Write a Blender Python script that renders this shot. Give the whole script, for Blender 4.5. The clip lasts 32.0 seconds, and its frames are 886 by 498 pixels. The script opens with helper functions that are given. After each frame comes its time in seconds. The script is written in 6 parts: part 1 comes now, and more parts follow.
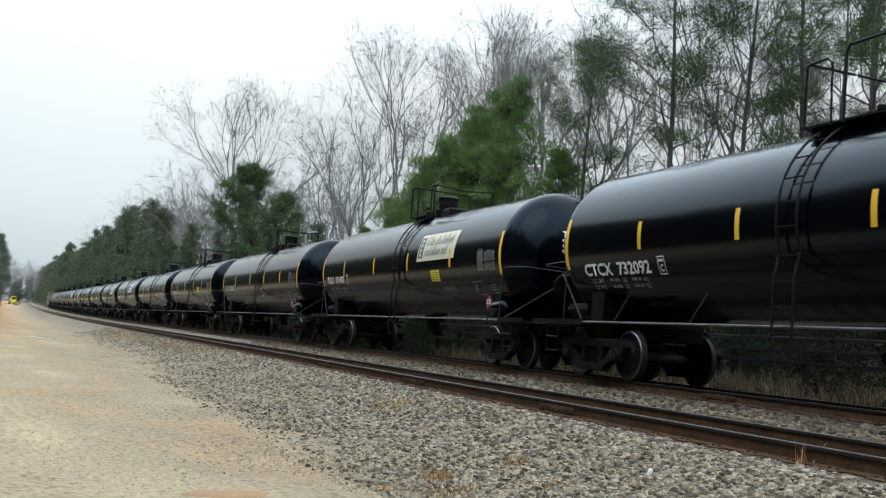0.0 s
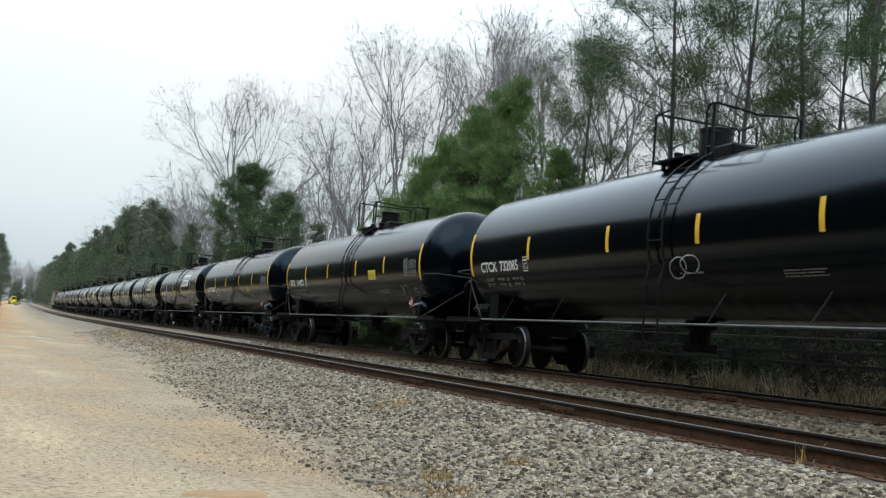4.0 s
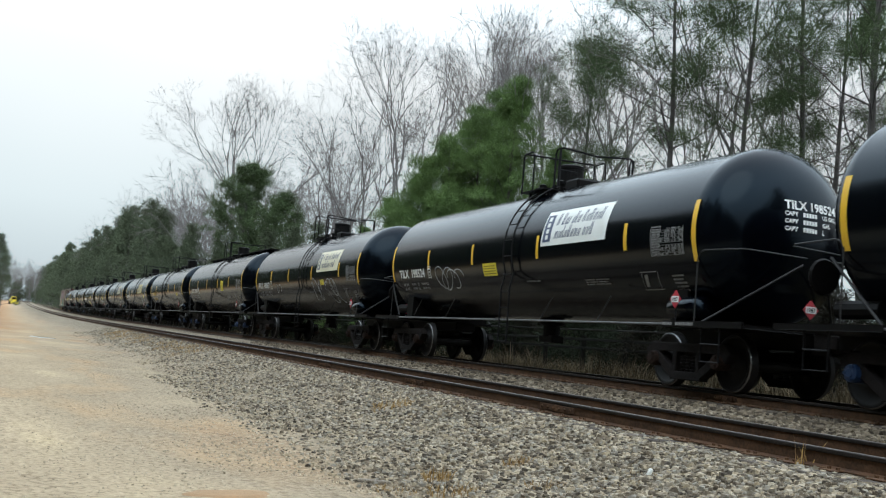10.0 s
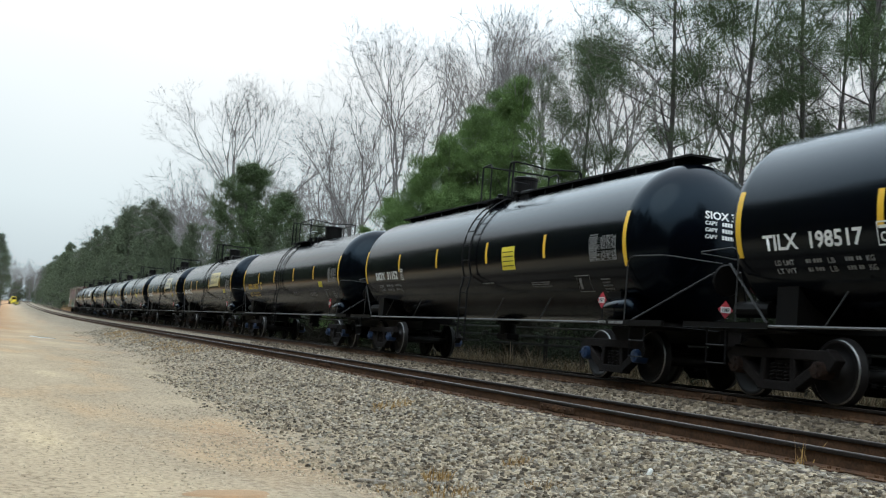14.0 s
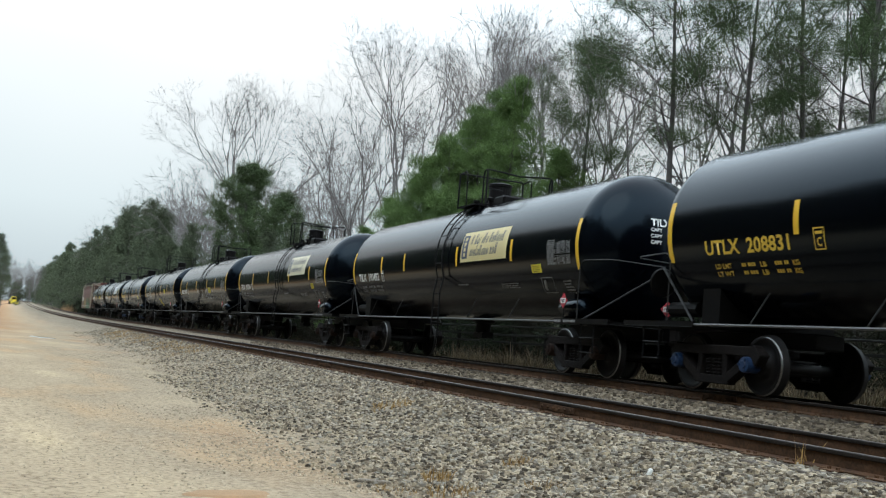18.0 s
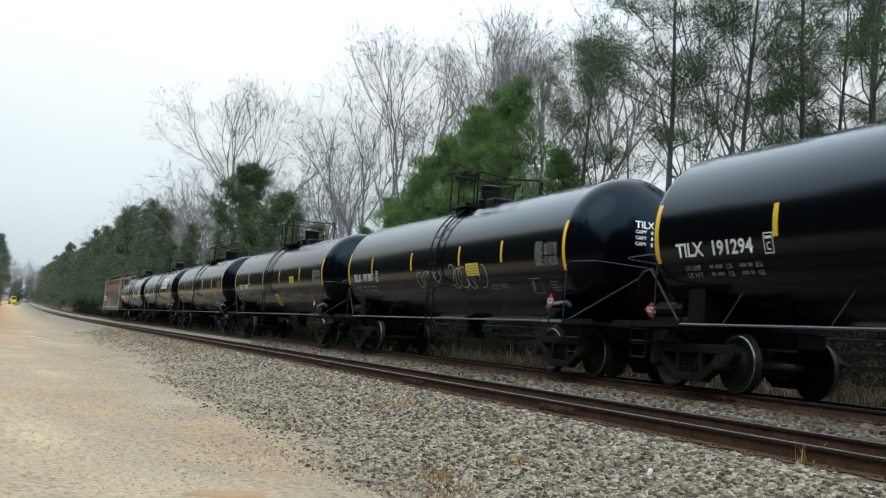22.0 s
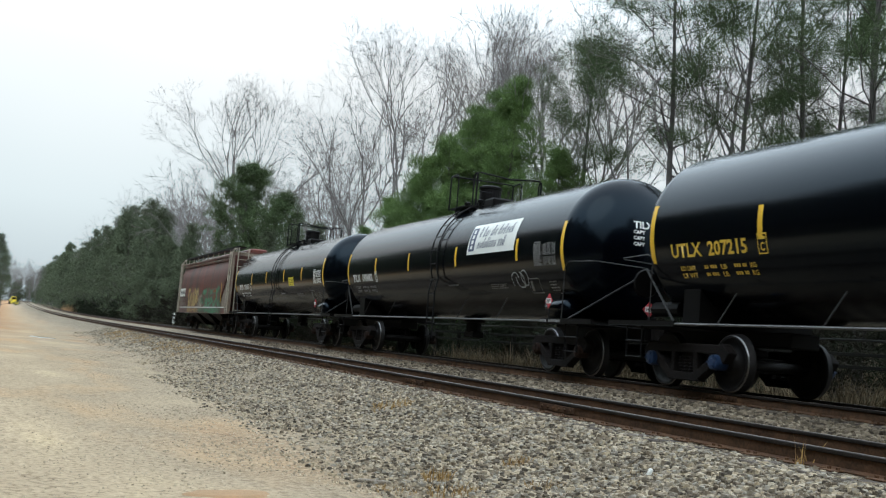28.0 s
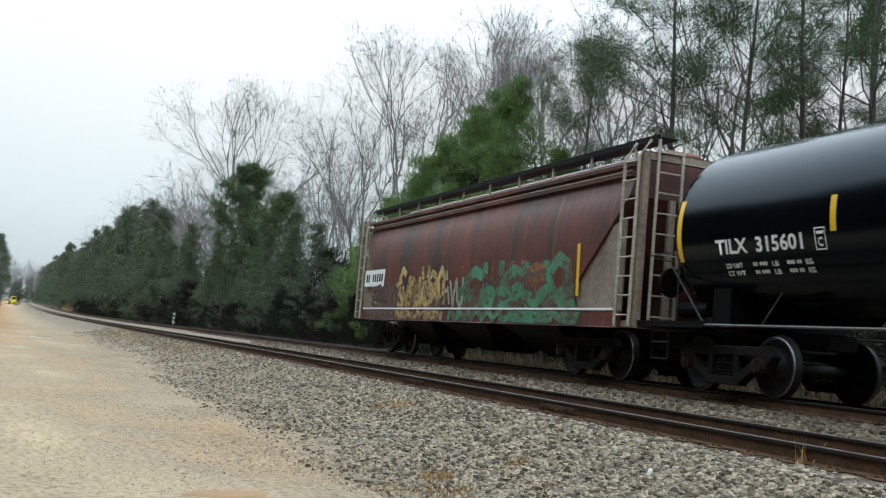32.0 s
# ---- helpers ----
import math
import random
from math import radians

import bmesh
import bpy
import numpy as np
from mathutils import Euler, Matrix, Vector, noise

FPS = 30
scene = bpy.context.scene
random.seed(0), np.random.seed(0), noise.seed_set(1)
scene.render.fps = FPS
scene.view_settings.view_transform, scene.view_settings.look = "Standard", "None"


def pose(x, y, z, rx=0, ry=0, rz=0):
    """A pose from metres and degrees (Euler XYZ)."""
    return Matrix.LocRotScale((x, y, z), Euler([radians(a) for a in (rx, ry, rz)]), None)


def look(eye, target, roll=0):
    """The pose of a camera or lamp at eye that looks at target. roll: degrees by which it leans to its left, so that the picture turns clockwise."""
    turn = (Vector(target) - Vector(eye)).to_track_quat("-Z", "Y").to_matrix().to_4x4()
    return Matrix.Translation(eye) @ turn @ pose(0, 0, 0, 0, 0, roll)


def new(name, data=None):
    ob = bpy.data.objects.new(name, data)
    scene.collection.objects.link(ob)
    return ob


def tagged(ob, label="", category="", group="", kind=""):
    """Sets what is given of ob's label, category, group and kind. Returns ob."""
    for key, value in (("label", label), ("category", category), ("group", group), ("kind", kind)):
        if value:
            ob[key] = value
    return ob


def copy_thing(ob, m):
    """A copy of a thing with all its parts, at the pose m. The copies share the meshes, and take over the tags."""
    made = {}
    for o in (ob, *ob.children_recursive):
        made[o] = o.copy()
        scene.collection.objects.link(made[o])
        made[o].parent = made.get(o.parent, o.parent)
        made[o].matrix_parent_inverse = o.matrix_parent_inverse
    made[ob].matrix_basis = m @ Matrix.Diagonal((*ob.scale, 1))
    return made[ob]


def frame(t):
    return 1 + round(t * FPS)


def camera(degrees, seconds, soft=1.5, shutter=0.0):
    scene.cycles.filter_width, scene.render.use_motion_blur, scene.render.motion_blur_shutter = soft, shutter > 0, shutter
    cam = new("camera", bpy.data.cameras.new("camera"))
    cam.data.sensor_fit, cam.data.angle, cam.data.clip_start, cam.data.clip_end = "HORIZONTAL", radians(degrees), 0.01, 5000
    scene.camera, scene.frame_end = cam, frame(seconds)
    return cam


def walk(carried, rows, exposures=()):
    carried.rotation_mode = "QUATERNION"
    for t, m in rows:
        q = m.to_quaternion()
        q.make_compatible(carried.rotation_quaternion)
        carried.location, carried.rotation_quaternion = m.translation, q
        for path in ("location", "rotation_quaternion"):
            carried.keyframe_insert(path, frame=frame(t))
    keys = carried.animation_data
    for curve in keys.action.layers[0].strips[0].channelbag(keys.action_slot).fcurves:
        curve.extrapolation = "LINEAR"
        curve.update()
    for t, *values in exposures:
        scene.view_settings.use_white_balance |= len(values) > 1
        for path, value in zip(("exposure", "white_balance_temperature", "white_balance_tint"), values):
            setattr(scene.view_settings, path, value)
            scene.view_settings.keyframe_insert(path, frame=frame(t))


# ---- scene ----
# ---------- camera ----------
cam = camera(45.36, 32.0, soft=1.25, shutter=0.1)
EYE = (0.0, 0.0, 1.30)
YAW, PITCH, ROLL = radians(21.363), radians(5.111), 4.973
AIM = (EYE[0] + math.sin(YAW) * math.cos(PITCH), EYE[1] + math.cos(YAW) * math.cos(PITCH), EYE[2] + math.sin(PITCH))
STAND = look(EYE, AIM, ROLL)
walk(cam, [(0.0, STAND), (32.0, STAND)])

# ---------- sky and sun: a bright overcast day ----------
world = bpy.data.worlds.new("overcast_sky")
scene.world = world
world.use_nodes = True
wn, wl = world.node_tree.nodes, world.node_tree.links
wn.clear()
w_out = wn.new("ShaderNodeOutputWorld")
w_bg = wn.new("ShaderNodeBackground")
w_sky = wn.new("ShaderNodeTexSky")
w_sky.sky_type = "NISHITA"
w_sky.sun_disc = False
w_sky.sun_elevation = radians(48)
w_sky.sun_rotation = radians(200)
w_sky.air_density, w_sky.dust_density = 1.0, 3.0
w_scale = wn.new("ShaderNodeMix")
w_scale.data_type = "RGBA"
w_scale.blend_type = "MULTIPLY"
w_scale.inputs[0].default_value = 1.0
w_scale.inputs[7].default_value = (0.10, 0.10, 0.10, 1)
w_mix = wn.new("ShaderNodeMix")
w_mix.data_type = "RGBA"
w_mix.inputs[0].default_value = 0.88
w_tc = wn.new("ShaderNodeTexCoord")
w_sep = wn.new("ShaderNodeSeparateXYZ")
wl.new(w_tc.outputs["Generated"], w_sep.inputs[0])
w_high = wn.new("ShaderNodeValToRGB")
w_high.color_ramp.elements[0].position, w_high.color_ramp.elements[0].color = 0.0, (0.93, 1.10, 1.19, 1)
w_high.color_ramp.elements[1].position, w_high.color_ramp.elements[1].color = 1.0, (5.0, 5.4, 5.9, 1)
for at_, col_ in ((0.10, (1.43, 1.62, 1.68, 1)), (0.24, (1.91, 2.0, 2.02, 1)), (0.42, (3.2, 3.8, 4.2, 1)), (0.70, (4.7, 5.55, 6.25, 1))):
    el_ = w_high.color_ramp.elements.new(at_)
    el_.color = col_
wl.new(w_sep.outputs[2], w_high.inputs[0])
w_cloud = wn.new("ShaderNodeTexNoise")
w_cloud.inputs["Scale"].default_value = 1.6
w_cloud.inputs["Detail"].default_value = 4
w_ramp = wn.new("ShaderNodeValToRGB")
w_ramp.color_ramp.elements[0].position, w_ramp.color_ramp.elements[0].color = 0.30, (0.93, 0.96, 0.97, 1)
w_ramp.color_ramp.elements[1].position, w_ramp.color_ramp.elements[1].color = 0.62, (1.04, 1.04, 1.04, 1)
w_mul = wn.new("ShaderNodeMix")
w_mul.data_type = "RGBA"
w_mul.blend_type = "MULTIPLY"
w_mul.inputs[0].default_value = 1.0
wl.new(w_sky.outputs[0], w_scale.inputs[6])
wl.new(w_scale.outputs[2], w_mix.inputs[6])
wl.new(w_cloud.outputs["Fac"], w_ramp.inputs[0])
wl.new(w_ramp.outputs[0], w_mul.inputs[7])
wl.new(w_high.outputs[0], w_mul.inputs[6])
wl.new(w_mul.outputs[2], w_mix.inputs[7])
wl.new(w_mix.outputs[2], w_bg.inputs[0])
w_bg.inputs[1].default_value = 1.0
wl.new(w_bg.outputs[0], w_out.inputs[0])

sun_data = bpy.data.lights.new("sun", "SUN")
sun_data.energy, sun_data.angle, sun_data.color = 0.9, radians(40), (1.0, 0.93, 0.83)
sun = new("sun", sun_data)
sun.matrix_world = look((-20, -30, 60), (6, 12, 0))
scene.view_settings.exposure = -0.80

# ---------- plan ----------
RAIL_Z = 0.928          # top of the rails under the train
SIDE_Z = 0.705          # top of the siding's rails
TRACK_X = 11.262
SIDING_X = 7.255
RAIL_GAP = 0.755        # half the distance between rail centres
TZ, TR = 2.57, 1.48     # tank axis over the rail, tank radius
BEND_Y = [-900, 30, 45, 60, 80, 110, 150, 200, 240, 300, 450, 900, 3000]
BEND_X = [0, 0, -0.18, -0.40, -0.66, -1.05, -1.60, -2.15, -2.55, -3.1, -4.2, -7.0, -18]


def drift(y):
    """How far the line has curved to the left at y metres along it."""
    return float(np.interp(y, BEND_Y, BEND_X))


def climb(y):
    """How far the ground has risen at y metres along the line."""
    return 2.2 * (min(max(y - 100, 0), 420) / 350) ** 1.6 + 0.009 * max(0, min(y, 900) - 520)


def on_line(x, y, z):
    """A pose at x metres across and y metres along the gently curving, climbing line."""
    turn = math.degrees(math.atan((drift(y - 6) - drift(y + 6)) / 12))
    rise = math.degrees(math.atan((climb(y + 6) - climb(y - 6)) / 12))
    return pose(x + drift(y), y, z + climb(y), rise, 0, turn)


# ---------- materials ----------
def principled(name):
    m = bpy.data.materials.new(name)
    m.use_nodes = True
    return m, m.node_tree.nodes, m.node_tree.links, m.node_tree.nodes["Principled BSDF"]


def mat(name, col, rough=0.6, metal=0.0, col2=None, scale=6.0, fine=60.0, mix=0.5, bump=0.0, bump_scale=80.0, coat=0.0, island=0.0, spread=(0.35, 0.65), objrand=0.0, spec=0.5):
    """A surface of two colours mixed by coarse and fine noise, with fine relief."""
    m, n, l, b = principled(name)
    b.inputs["Roughness"].default_value = rough
    b.inputs["Metallic"].default_value = metal
    b.inputs["Specular IOR Level"].default_value = spec
    if coat:
        b.inputs["Coat Weight"].default_value = coat
        b.inputs["Coat Roughness"].default_value = 0.12
    tc = n.new("ShaderNodeTexCoord")
    col2 = col2 or tuple(c * 0.75 for c in col)
    big = n.new("ShaderNodeTexNoise")
    big.inputs["Scale"].default_value = scale
    big.inputs["Detail"].default_value = 5
    small = n.new("ShaderNodeTexNoise")
    small.inputs["Scale"].default_value = fine
    small.inputs["Detail"].default_value = 3
    l.new(tc.outputs["Object"], big.inputs["Vector"])
    l.new(tc.outputs["Object"], small.inputs["Vector"])
    add = n.new("ShaderNodeMath")
    add.operation = "MULTIPLY_ADD"
    l.new(small.outputs["Fac"], add.inputs[0])
    add.inputs[1].default_value = 1 - mix
    sc = n.new("ShaderNodeMath")
    sc.operation = "MULTIPLY"
    l.new(big.outputs["Fac"], sc.inputs[0])
    sc.inputs[1].default_value = mix
    l.new(sc.outputs[0], add.inputs[2])
    fac = add.outputs[0]
    if island or objrand:
        rnd = n.new("ShaderNodeNewGeometry") if island else n.new("ShaderNodeObjectInfo")
        pick = rnd.outputs["Random Per Island"] if island else rnd.outputs["Random"]
        mr = n.new("ShaderNodeMath")
        mr.operation = "MULTIPLY_ADD"
        l.new(pick, mr.inputs[0])
        k = island or objrand
        mr.inputs[1].default_value = k
        sub = n.new("ShaderNodeMath")
        sub.operation = "MULTIPLY_ADD"
        l.new(fac, sub.inputs[0])
        sub.inputs[1].default_value = 1.0
        sub.inputs[2].default_value = -k / 2
        l.new(sub.outputs[0], mr.inputs[2])
        fac = mr.outputs[0]
    ramp = n.new("ShaderNodeValToRGB")
    ramp.color_ramp.elements[0].position, ramp.color_ramp.elements[0].color = spread[0], (*col2, 1)
    ramp.color_ramp.elements[1].position, ramp.color_ramp.elements[1].color = spread[1], (*col, 1)
    l.new(fac, ramp.inputs[0])
    l.new(ramp.outputs[0], b.inputs["Base Color"])
    if bump:
        bn = n.new("ShaderNodeTexNoise")
        bn.inputs["Scale"].default_value = bump_scale
        bn.inputs["Detail"].default_value = 4
        l.new(tc.outputs["Object"], bn.inputs["Vector"])
        bp = n.new("ShaderNodeBump")
        bp.inputs["Strength"].default_value = bump
        bp.inputs["Distance"].default_value = 0.02
        l.new(bn.outputs["Fac"], bp.inputs["Height"])
        l.new(bp.outputs[0], b.inputs["Normal"])
    return m


M_TANK = mat("black_tank_paint", (0.0010, 0.0014, 0.0028), 0.16, 0, (0.0006, 0.0009, 0.0017), 0.7, 9, 0.6, bump=0.012, bump_scale=1.3)
M_TANK.node_tree.nodes["Principled BSDF"].inputs["Specular Tint"].default_value = (0.56, 0.79, 1.0, 1)
M_TANK.node_tree.nodes["Principled BSDF"].inputs["IOR"].default_value = 1.28
M_FRAME = mat("black_frame_paint", (0.003, 0.003, 0.0034), 0.5, 0, (0.005, 0.0044, 0.004), 3, 30, bump=0.1, spec=0.09)
M_RAILING = mat("black_railing_paint", (0.004, 0.004, 0.005), 0.55, spec=0.14)
M_SILL = mat("worn_sill_edge", (0.12, 0.12, 0.12), 0.5, 0.2, (0.04, 0.04, 0.04), 3, 40)
M_BRACKET = mat("dull_bracket_steel", (0.022, 0.022, 0.023), 0.5, 0.1, (0.01, 0.01, 0.01), 3, 40, spec=0.3)
M_TRUCK = mat("dusty_cast_steel", (0.015, 0.0120, 0.0112), 0.8, 0.0, (0.003, 0.0027, 0.0027), 2.5, 30, bump=0.35, spec=0.12)
M_CAPS = mat("rusty_bearing_steel", (0.030, 0.017, 0.012), 0.8, 0.0, (0.008, 0.006, 0.0055), 3, 30, bump=0.3, spec=0.12)
M_WHEEL = mat("dark_wheel_steel", (0.008, 0.007, 0.007), 0.6, 0.2, (0.007, 0.006, 0.006), 5, 50, bump=0.1, spec=0.3)
M_RIM_STEEL = mat("polished_rim_steel", (0.34, 0.34, 0.35), 0.3, 1.0, (0.12, 0.115, 0.11), 3, 60)
M_YELLOW = mat("yellow_reflective_tape", (0.70, 0.42, 0.025), 0.42, 0, (0.66, 0.38, 0.02), 6, 60)
M_WHITE = mat("white_stencil_paint", (0.78, 0.78, 0.76), 0.5, 0, (0.55, 0.55, 0.54), 12, 90)
M_GREYTXT = mat("faded_stencil_paint", (0.27, 0.27, 0.27), 0.55, 0, (0.10, 0.10, 0.10), 14, 60)
M_YTXT = mat("yellow_stencil_paint", (0.72, 0.48, 0.05), 0.5, 0, (0.5, 0.3, 0.03), 12, 90)
M_SIGN = mat("cream_sign_vinyl", (0.66, 0.62, 0.46), 0.45, 0, (0.57, 0.53, 0.38), 2, 40)
M_SIGNW = mat("white_sign_vinyl", (0.76, 0.78, 0.76), 0.45, 0, (0.66, 0.68, 0.64), 2, 40)
M_SIGNT = mat("tan_sign_vinyl", (0.66, 0.56, 0.28), 0.45, 0, (0.55, 0.46, 0.24), 2, 40)
M_NAVY = mat("navy_print", (0.045, 0.065, 0.13), 0.5)
M_RED = mat("red_placard", (0.42, 0.022, 0.036), 0.5, 0, (0.34, 0.016, 0.03))
M_PLACARD = mat("yellow_placard", (0.75, 0.62, 0.04), 0.45, 0, (0.6, 0.48, 0.03), 5, 50)
M_SCRAWL = mat("pale_spray_paint", (0.50, 0.52, 0.53), 0.6, 0, (0.22, 0.23, 0.24), 6, 40)
M_BLUE = mat("blue_bearing_cap", (0.008, 0.03, 0.085), 0.45, 0.1)
M_RAIL = mat("rusty_rail_steel", (0.105, 0.056, 0.030), 0.8, 0.0, (0.040, 0.024, 0.016), 4, 40, bump=0.2, spec=0.12)
M_RAILTOP = mat("polished_rail_head", (0.16, 0.14, 0.125), 0.5, 0.6, (0.12, 0.10, 0.09), 3, 40)
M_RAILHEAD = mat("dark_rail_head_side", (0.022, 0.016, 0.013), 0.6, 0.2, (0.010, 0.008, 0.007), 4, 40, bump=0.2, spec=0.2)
M_TIE = mat("creosoted_timber", (0.085, 0.070, 0.058), 0.85, 0, (0.035, 0.028, 0.024), 4, 50, bump=0.5, objrand=0.3, spec=0.15)
M_STONE = mat("ballast_stone", (0.37, 0.325, 0.248), 0.9, 0, (0.062, 0.052, 0.040), 3, 30, island=0.95, spread=(0.08, 0.95), bump=0.3, spec=0.2)
for at_, col_ in ((0.40, (0.175, 0.140, 0.098)), (0.62, (0.235, 0.222, 0.188)), (0.78, (0.330, 0.268, 0.178))):
    el_ = next(q for q in M_STONE.node_tree.nodes if q.bl_idname == "ShaderNodeValToRGB").color_ramp.elements.new(at_)
    el_.color = (*col_, 1)
M_DARKSTONE = mat("dark_brown_ballast", (0.20, 0.165, 0.12), 0.9, 0, (0.045, 0.037, 0.028), 3, 30, island=0.95, spread=(0.08, 0.95), bump=0.3, spec=0.15)
# fence colour taken near black to include the shade under the wood
M_DARKWOOD = mat("shade_darkened_fence_wood", (0.009, 0.009, 0.007), 0.9, 0, (0.005, 0.005, 0.004), 4, 40, bump=0.4, spec=0.1)
M_GRIT = mat("road_grit", (0.46, 0.390, 0.285), 0.9, 0, (0.255, 0.208, 0.150), 3, 30, island=0.9, spread=(0.15, 0.9), spec=0.15)
M_BARK = mat("grey_brown_bark", (0.20, 0.193, 0.188), 0.9, 0, (0.105, 0.10, 0.098), 2, 18, bump=0.6, bump_scale=20)
M_TWIG = mat("bare_twigs", (0.240, 0.228, 0.224), 0.9, 0, (0.140, 0.130, 0.127), 2, 18, spec=0.2)
M_PINEBARK = mat("pine_bark", (0.090, 0.083, 0.078), 0.9, 0, (0.042, 0.039, 0.037), 2, 14, bump=0.7, bump_scale=16)
M_NEEDLE = mat("pine_needles", (0.088, 0.130, 0.056), 0.7, 0, (0.046, 0.072, 0.032), 0.6, 4, 0.6, island=0.3, spread=(0.15, 0.85), spec=0.15)
M_CEDAR = mat("young_pine_needles", (0.150, 0.232, 0.080), 0.7, 0, (0.080, 0.138, 0.046), 0.6, 4, 0.6, island=0.3, spread=(0.15, 0.85), spec=0.12)
# greyed and low in contrast: distance haze is mixed into the leaf colour
M_FARLEAF = mat("haze_greyed_evergreen_leaves", (0.098, 0.120, 0.076), 0.9, 0, (0.074, 0.094, 0.060), 0.15, 3, 0.7, island=0.3, spread=(0.25, 0.75), spec=0.05)
# brush, straw and shrub colours are lowered to hold the canopy's shade
M_BRUSH = mat("shade_darkened_brown_brush", (0.022, 0.020, 0.014), 0.9, 0, (0.014, 0.013, 0.010), 0.6, 5, island=0.5, spread=(0.15, 0.85), spec=0.1)
M_DRY = mat("shade_darkened_straw_grass", (0.135, 0.105, 0.066), 0.85, 0, (0.045, 0.036, 0.022), 1, 8, island=0.7, spread=(0.1, 0.9), spec=0.1)
M_SHRUB = mat("shade_darkened_shrub_leaves", (0.013, 0.021, 0.008), 0.8, 0, (0.007, 0.011, 0.005), 0.6, 4, 0.6, island=0.3, spread=(0.15, 0.85), spec=0.2)
M_CLAY = mat("orange_clay", (0.36, 0.215, 0.11), 0.95, 0, (0.27, 0.18, 0.10), 3, 30, bump=0.3)
M_WOODGREY = mat("weathered_grey_wood", (0.26, 0.22, 0.17), 0.9, 0, (0.13, 0.11, 0.09), 5, 60, bump=0.4)
M_WATER = mat("puddle_water", (0.20, 0.16, 0.11), 0.03, 0, (0.17, 0.135, 0.09), 1, 5)
M_GRASS = mat("orange_dry_weeds", (0.36, 0.225, 0.07), 0.85, 0, (0.19, 0.11, 0.04), 1, 8, island=0.7, spread=(0.1, 0.9))


# ---------- mesh helpers ----------
def mesh_of(bm, name, mats):
    me = bpy.data.meshes.new(name)
    bm.to_mesh(me)
    bm.free()
    for m in (mats if isinstance(mats, (list, tuple)) else [mats]):
        me.materials.append(m)
    return me


def part(name, bm, material, parent, label="", smooth=False):
    """Links a bmesh (or a mesh) as one mesh object under a thing or a part."""
    me = bm if isinstance(bm, bpy.types.Mesh) else mesh_of(bm, name, material)
    if smooth:
        me.polygons.foreach_set("use_smooth", [True] * len(me.polygons))
    ob = new(name, me)
    ob.parent = parent
    if label:
        ob["label"] = label
    return ob


def thing(name, label, category, group="", kind="", at=None):
    ob = new(name)
    ob.empty_display_size = 0.3
    if at is not None:
        ob.matrix_basis = at
    return tagged(ob, label, category, group, kind)


def box(bm, x0, y0, z0, x1, y1, z1, bevel=0.0, m=None, slot=0):
    r = bmesh.ops.create_cube(bm, size=1.0)
    vs = r["verts"]
    sx, sy, sz = x1 - x0, y1 - y0, z1 - z0
    for v in vs:
        v.co = Vector(((v.co.x + 0.5) * sx + x0, (v.co.y + 0.5) * sy + y0, (v.co.z + 0.5) * sz + z0))
    if bevel:
        es = list({e for v in vs for e in v.link_edges})
        r2 = bmesh.ops.bevel(bm, geom=es, offset=bevel, segments=1, affect="EDGES")
        vs = list({v for f in r2["faces"] for v in f.verts} | {v for v in vs if v.is_valid})
    if m is not None:
        bmesh.ops.transform(bm, matrix=m, verts=vs)
    if slot:
        for f in {f for v in vs for f in v.link_faces}:
            f.material_index = slot
    return vs


def tube(bm, pts, r, n=6, r1=None, caps=True):
    """A round bar through the points, tapering from r to r1."""
    pts = [Vector(q) for q in pts]
    r1 = r if r1 is None else r1
    rings = []
    for i, q in enumerate(pts):
        d = (pts[min(i + 1, len(pts) - 1)] - pts[max(i - 1, 0)]).normalized()
        a = d.cross(Vector((0, 0, 1)) if abs(d.z) < 0.95 else Vector((1, 0, 0))).normalized()
        b = d.cross(a)
        rr = r + (r1 - r) * i / max(1, len(pts) - 1)
        rings.append([bm.verts.new(q + (a * math.cos(2 * math.pi * k / n) + b * math.sin(2 * math.pi * k / n)) * rr) for k in range(n)])
    for u, v in zip(rings, rings[1:]):
        for k in range(n):
            bm.faces.new((u[k], u[(k + 1) % n], v[(k + 1) % n], v[k]))
    if caps:
        bm.faces.new(rings[0][::-1])
        bm.faces.new(rings[-1])


def lathe(bm, prof, n, axis="x", centre=(0, 0, 0), closed=False, slots=None):
    """Turns a profile of (radius, along) round an axis."""
    c = Vector(centre)
    rings = []
    for r, a in prof:
        ring = []
        for k in range(n):
            t = 2 * math.pi * k / n
            u, w = r * math.cos(t), r * math.sin(t)
            q = {"x": (a, u, w), "y": (u, a, w), "z": (u, w, a)}[axis]
            ring.append(bm.verts.new(c + Vector(q)))
        rings.append(ring)
    for i, (u, v) in enumerate(zip(rings, rings[1:])):
        for k in range(n):
            f = bm.faces.new((u[k], u[(k + 1) % n], v[(k + 1) % n], v[k]))
            if slots:
                f.material_index = slots[i]
    if prof[0][0] > 1e-4:
        bm.faces.new(rings[0][::-1])
    if prof[-1][0] > 1e-4:
        bm.faces.new(rings[-1])
    bmesh.ops.recalc_face_normals(bm, faces=bm.faces[:])


def raw_mesh(name, verts, faces, mats, smooth=False):
    me = bpy.data.meshes.new(name)
    me.from_pydata([tuple(v) for v in verts], [], [tuple(f) for f in faces])
    for m in (mats if isinstance(mats, (list, tuple)) else [mats]):
        me.materials.append(m)
    if smooth:
        me.polygons.foreach_set("use_smooth", [True] * len(me.polygons))
    return me


# ---------- ground ----------
BED_X = [-400, -30, -8, -3, 3.4, 4.6, 5.9, 8.5, 9.6, 12.9, 14.2, 17, 20, 26, 40, 80, 400]
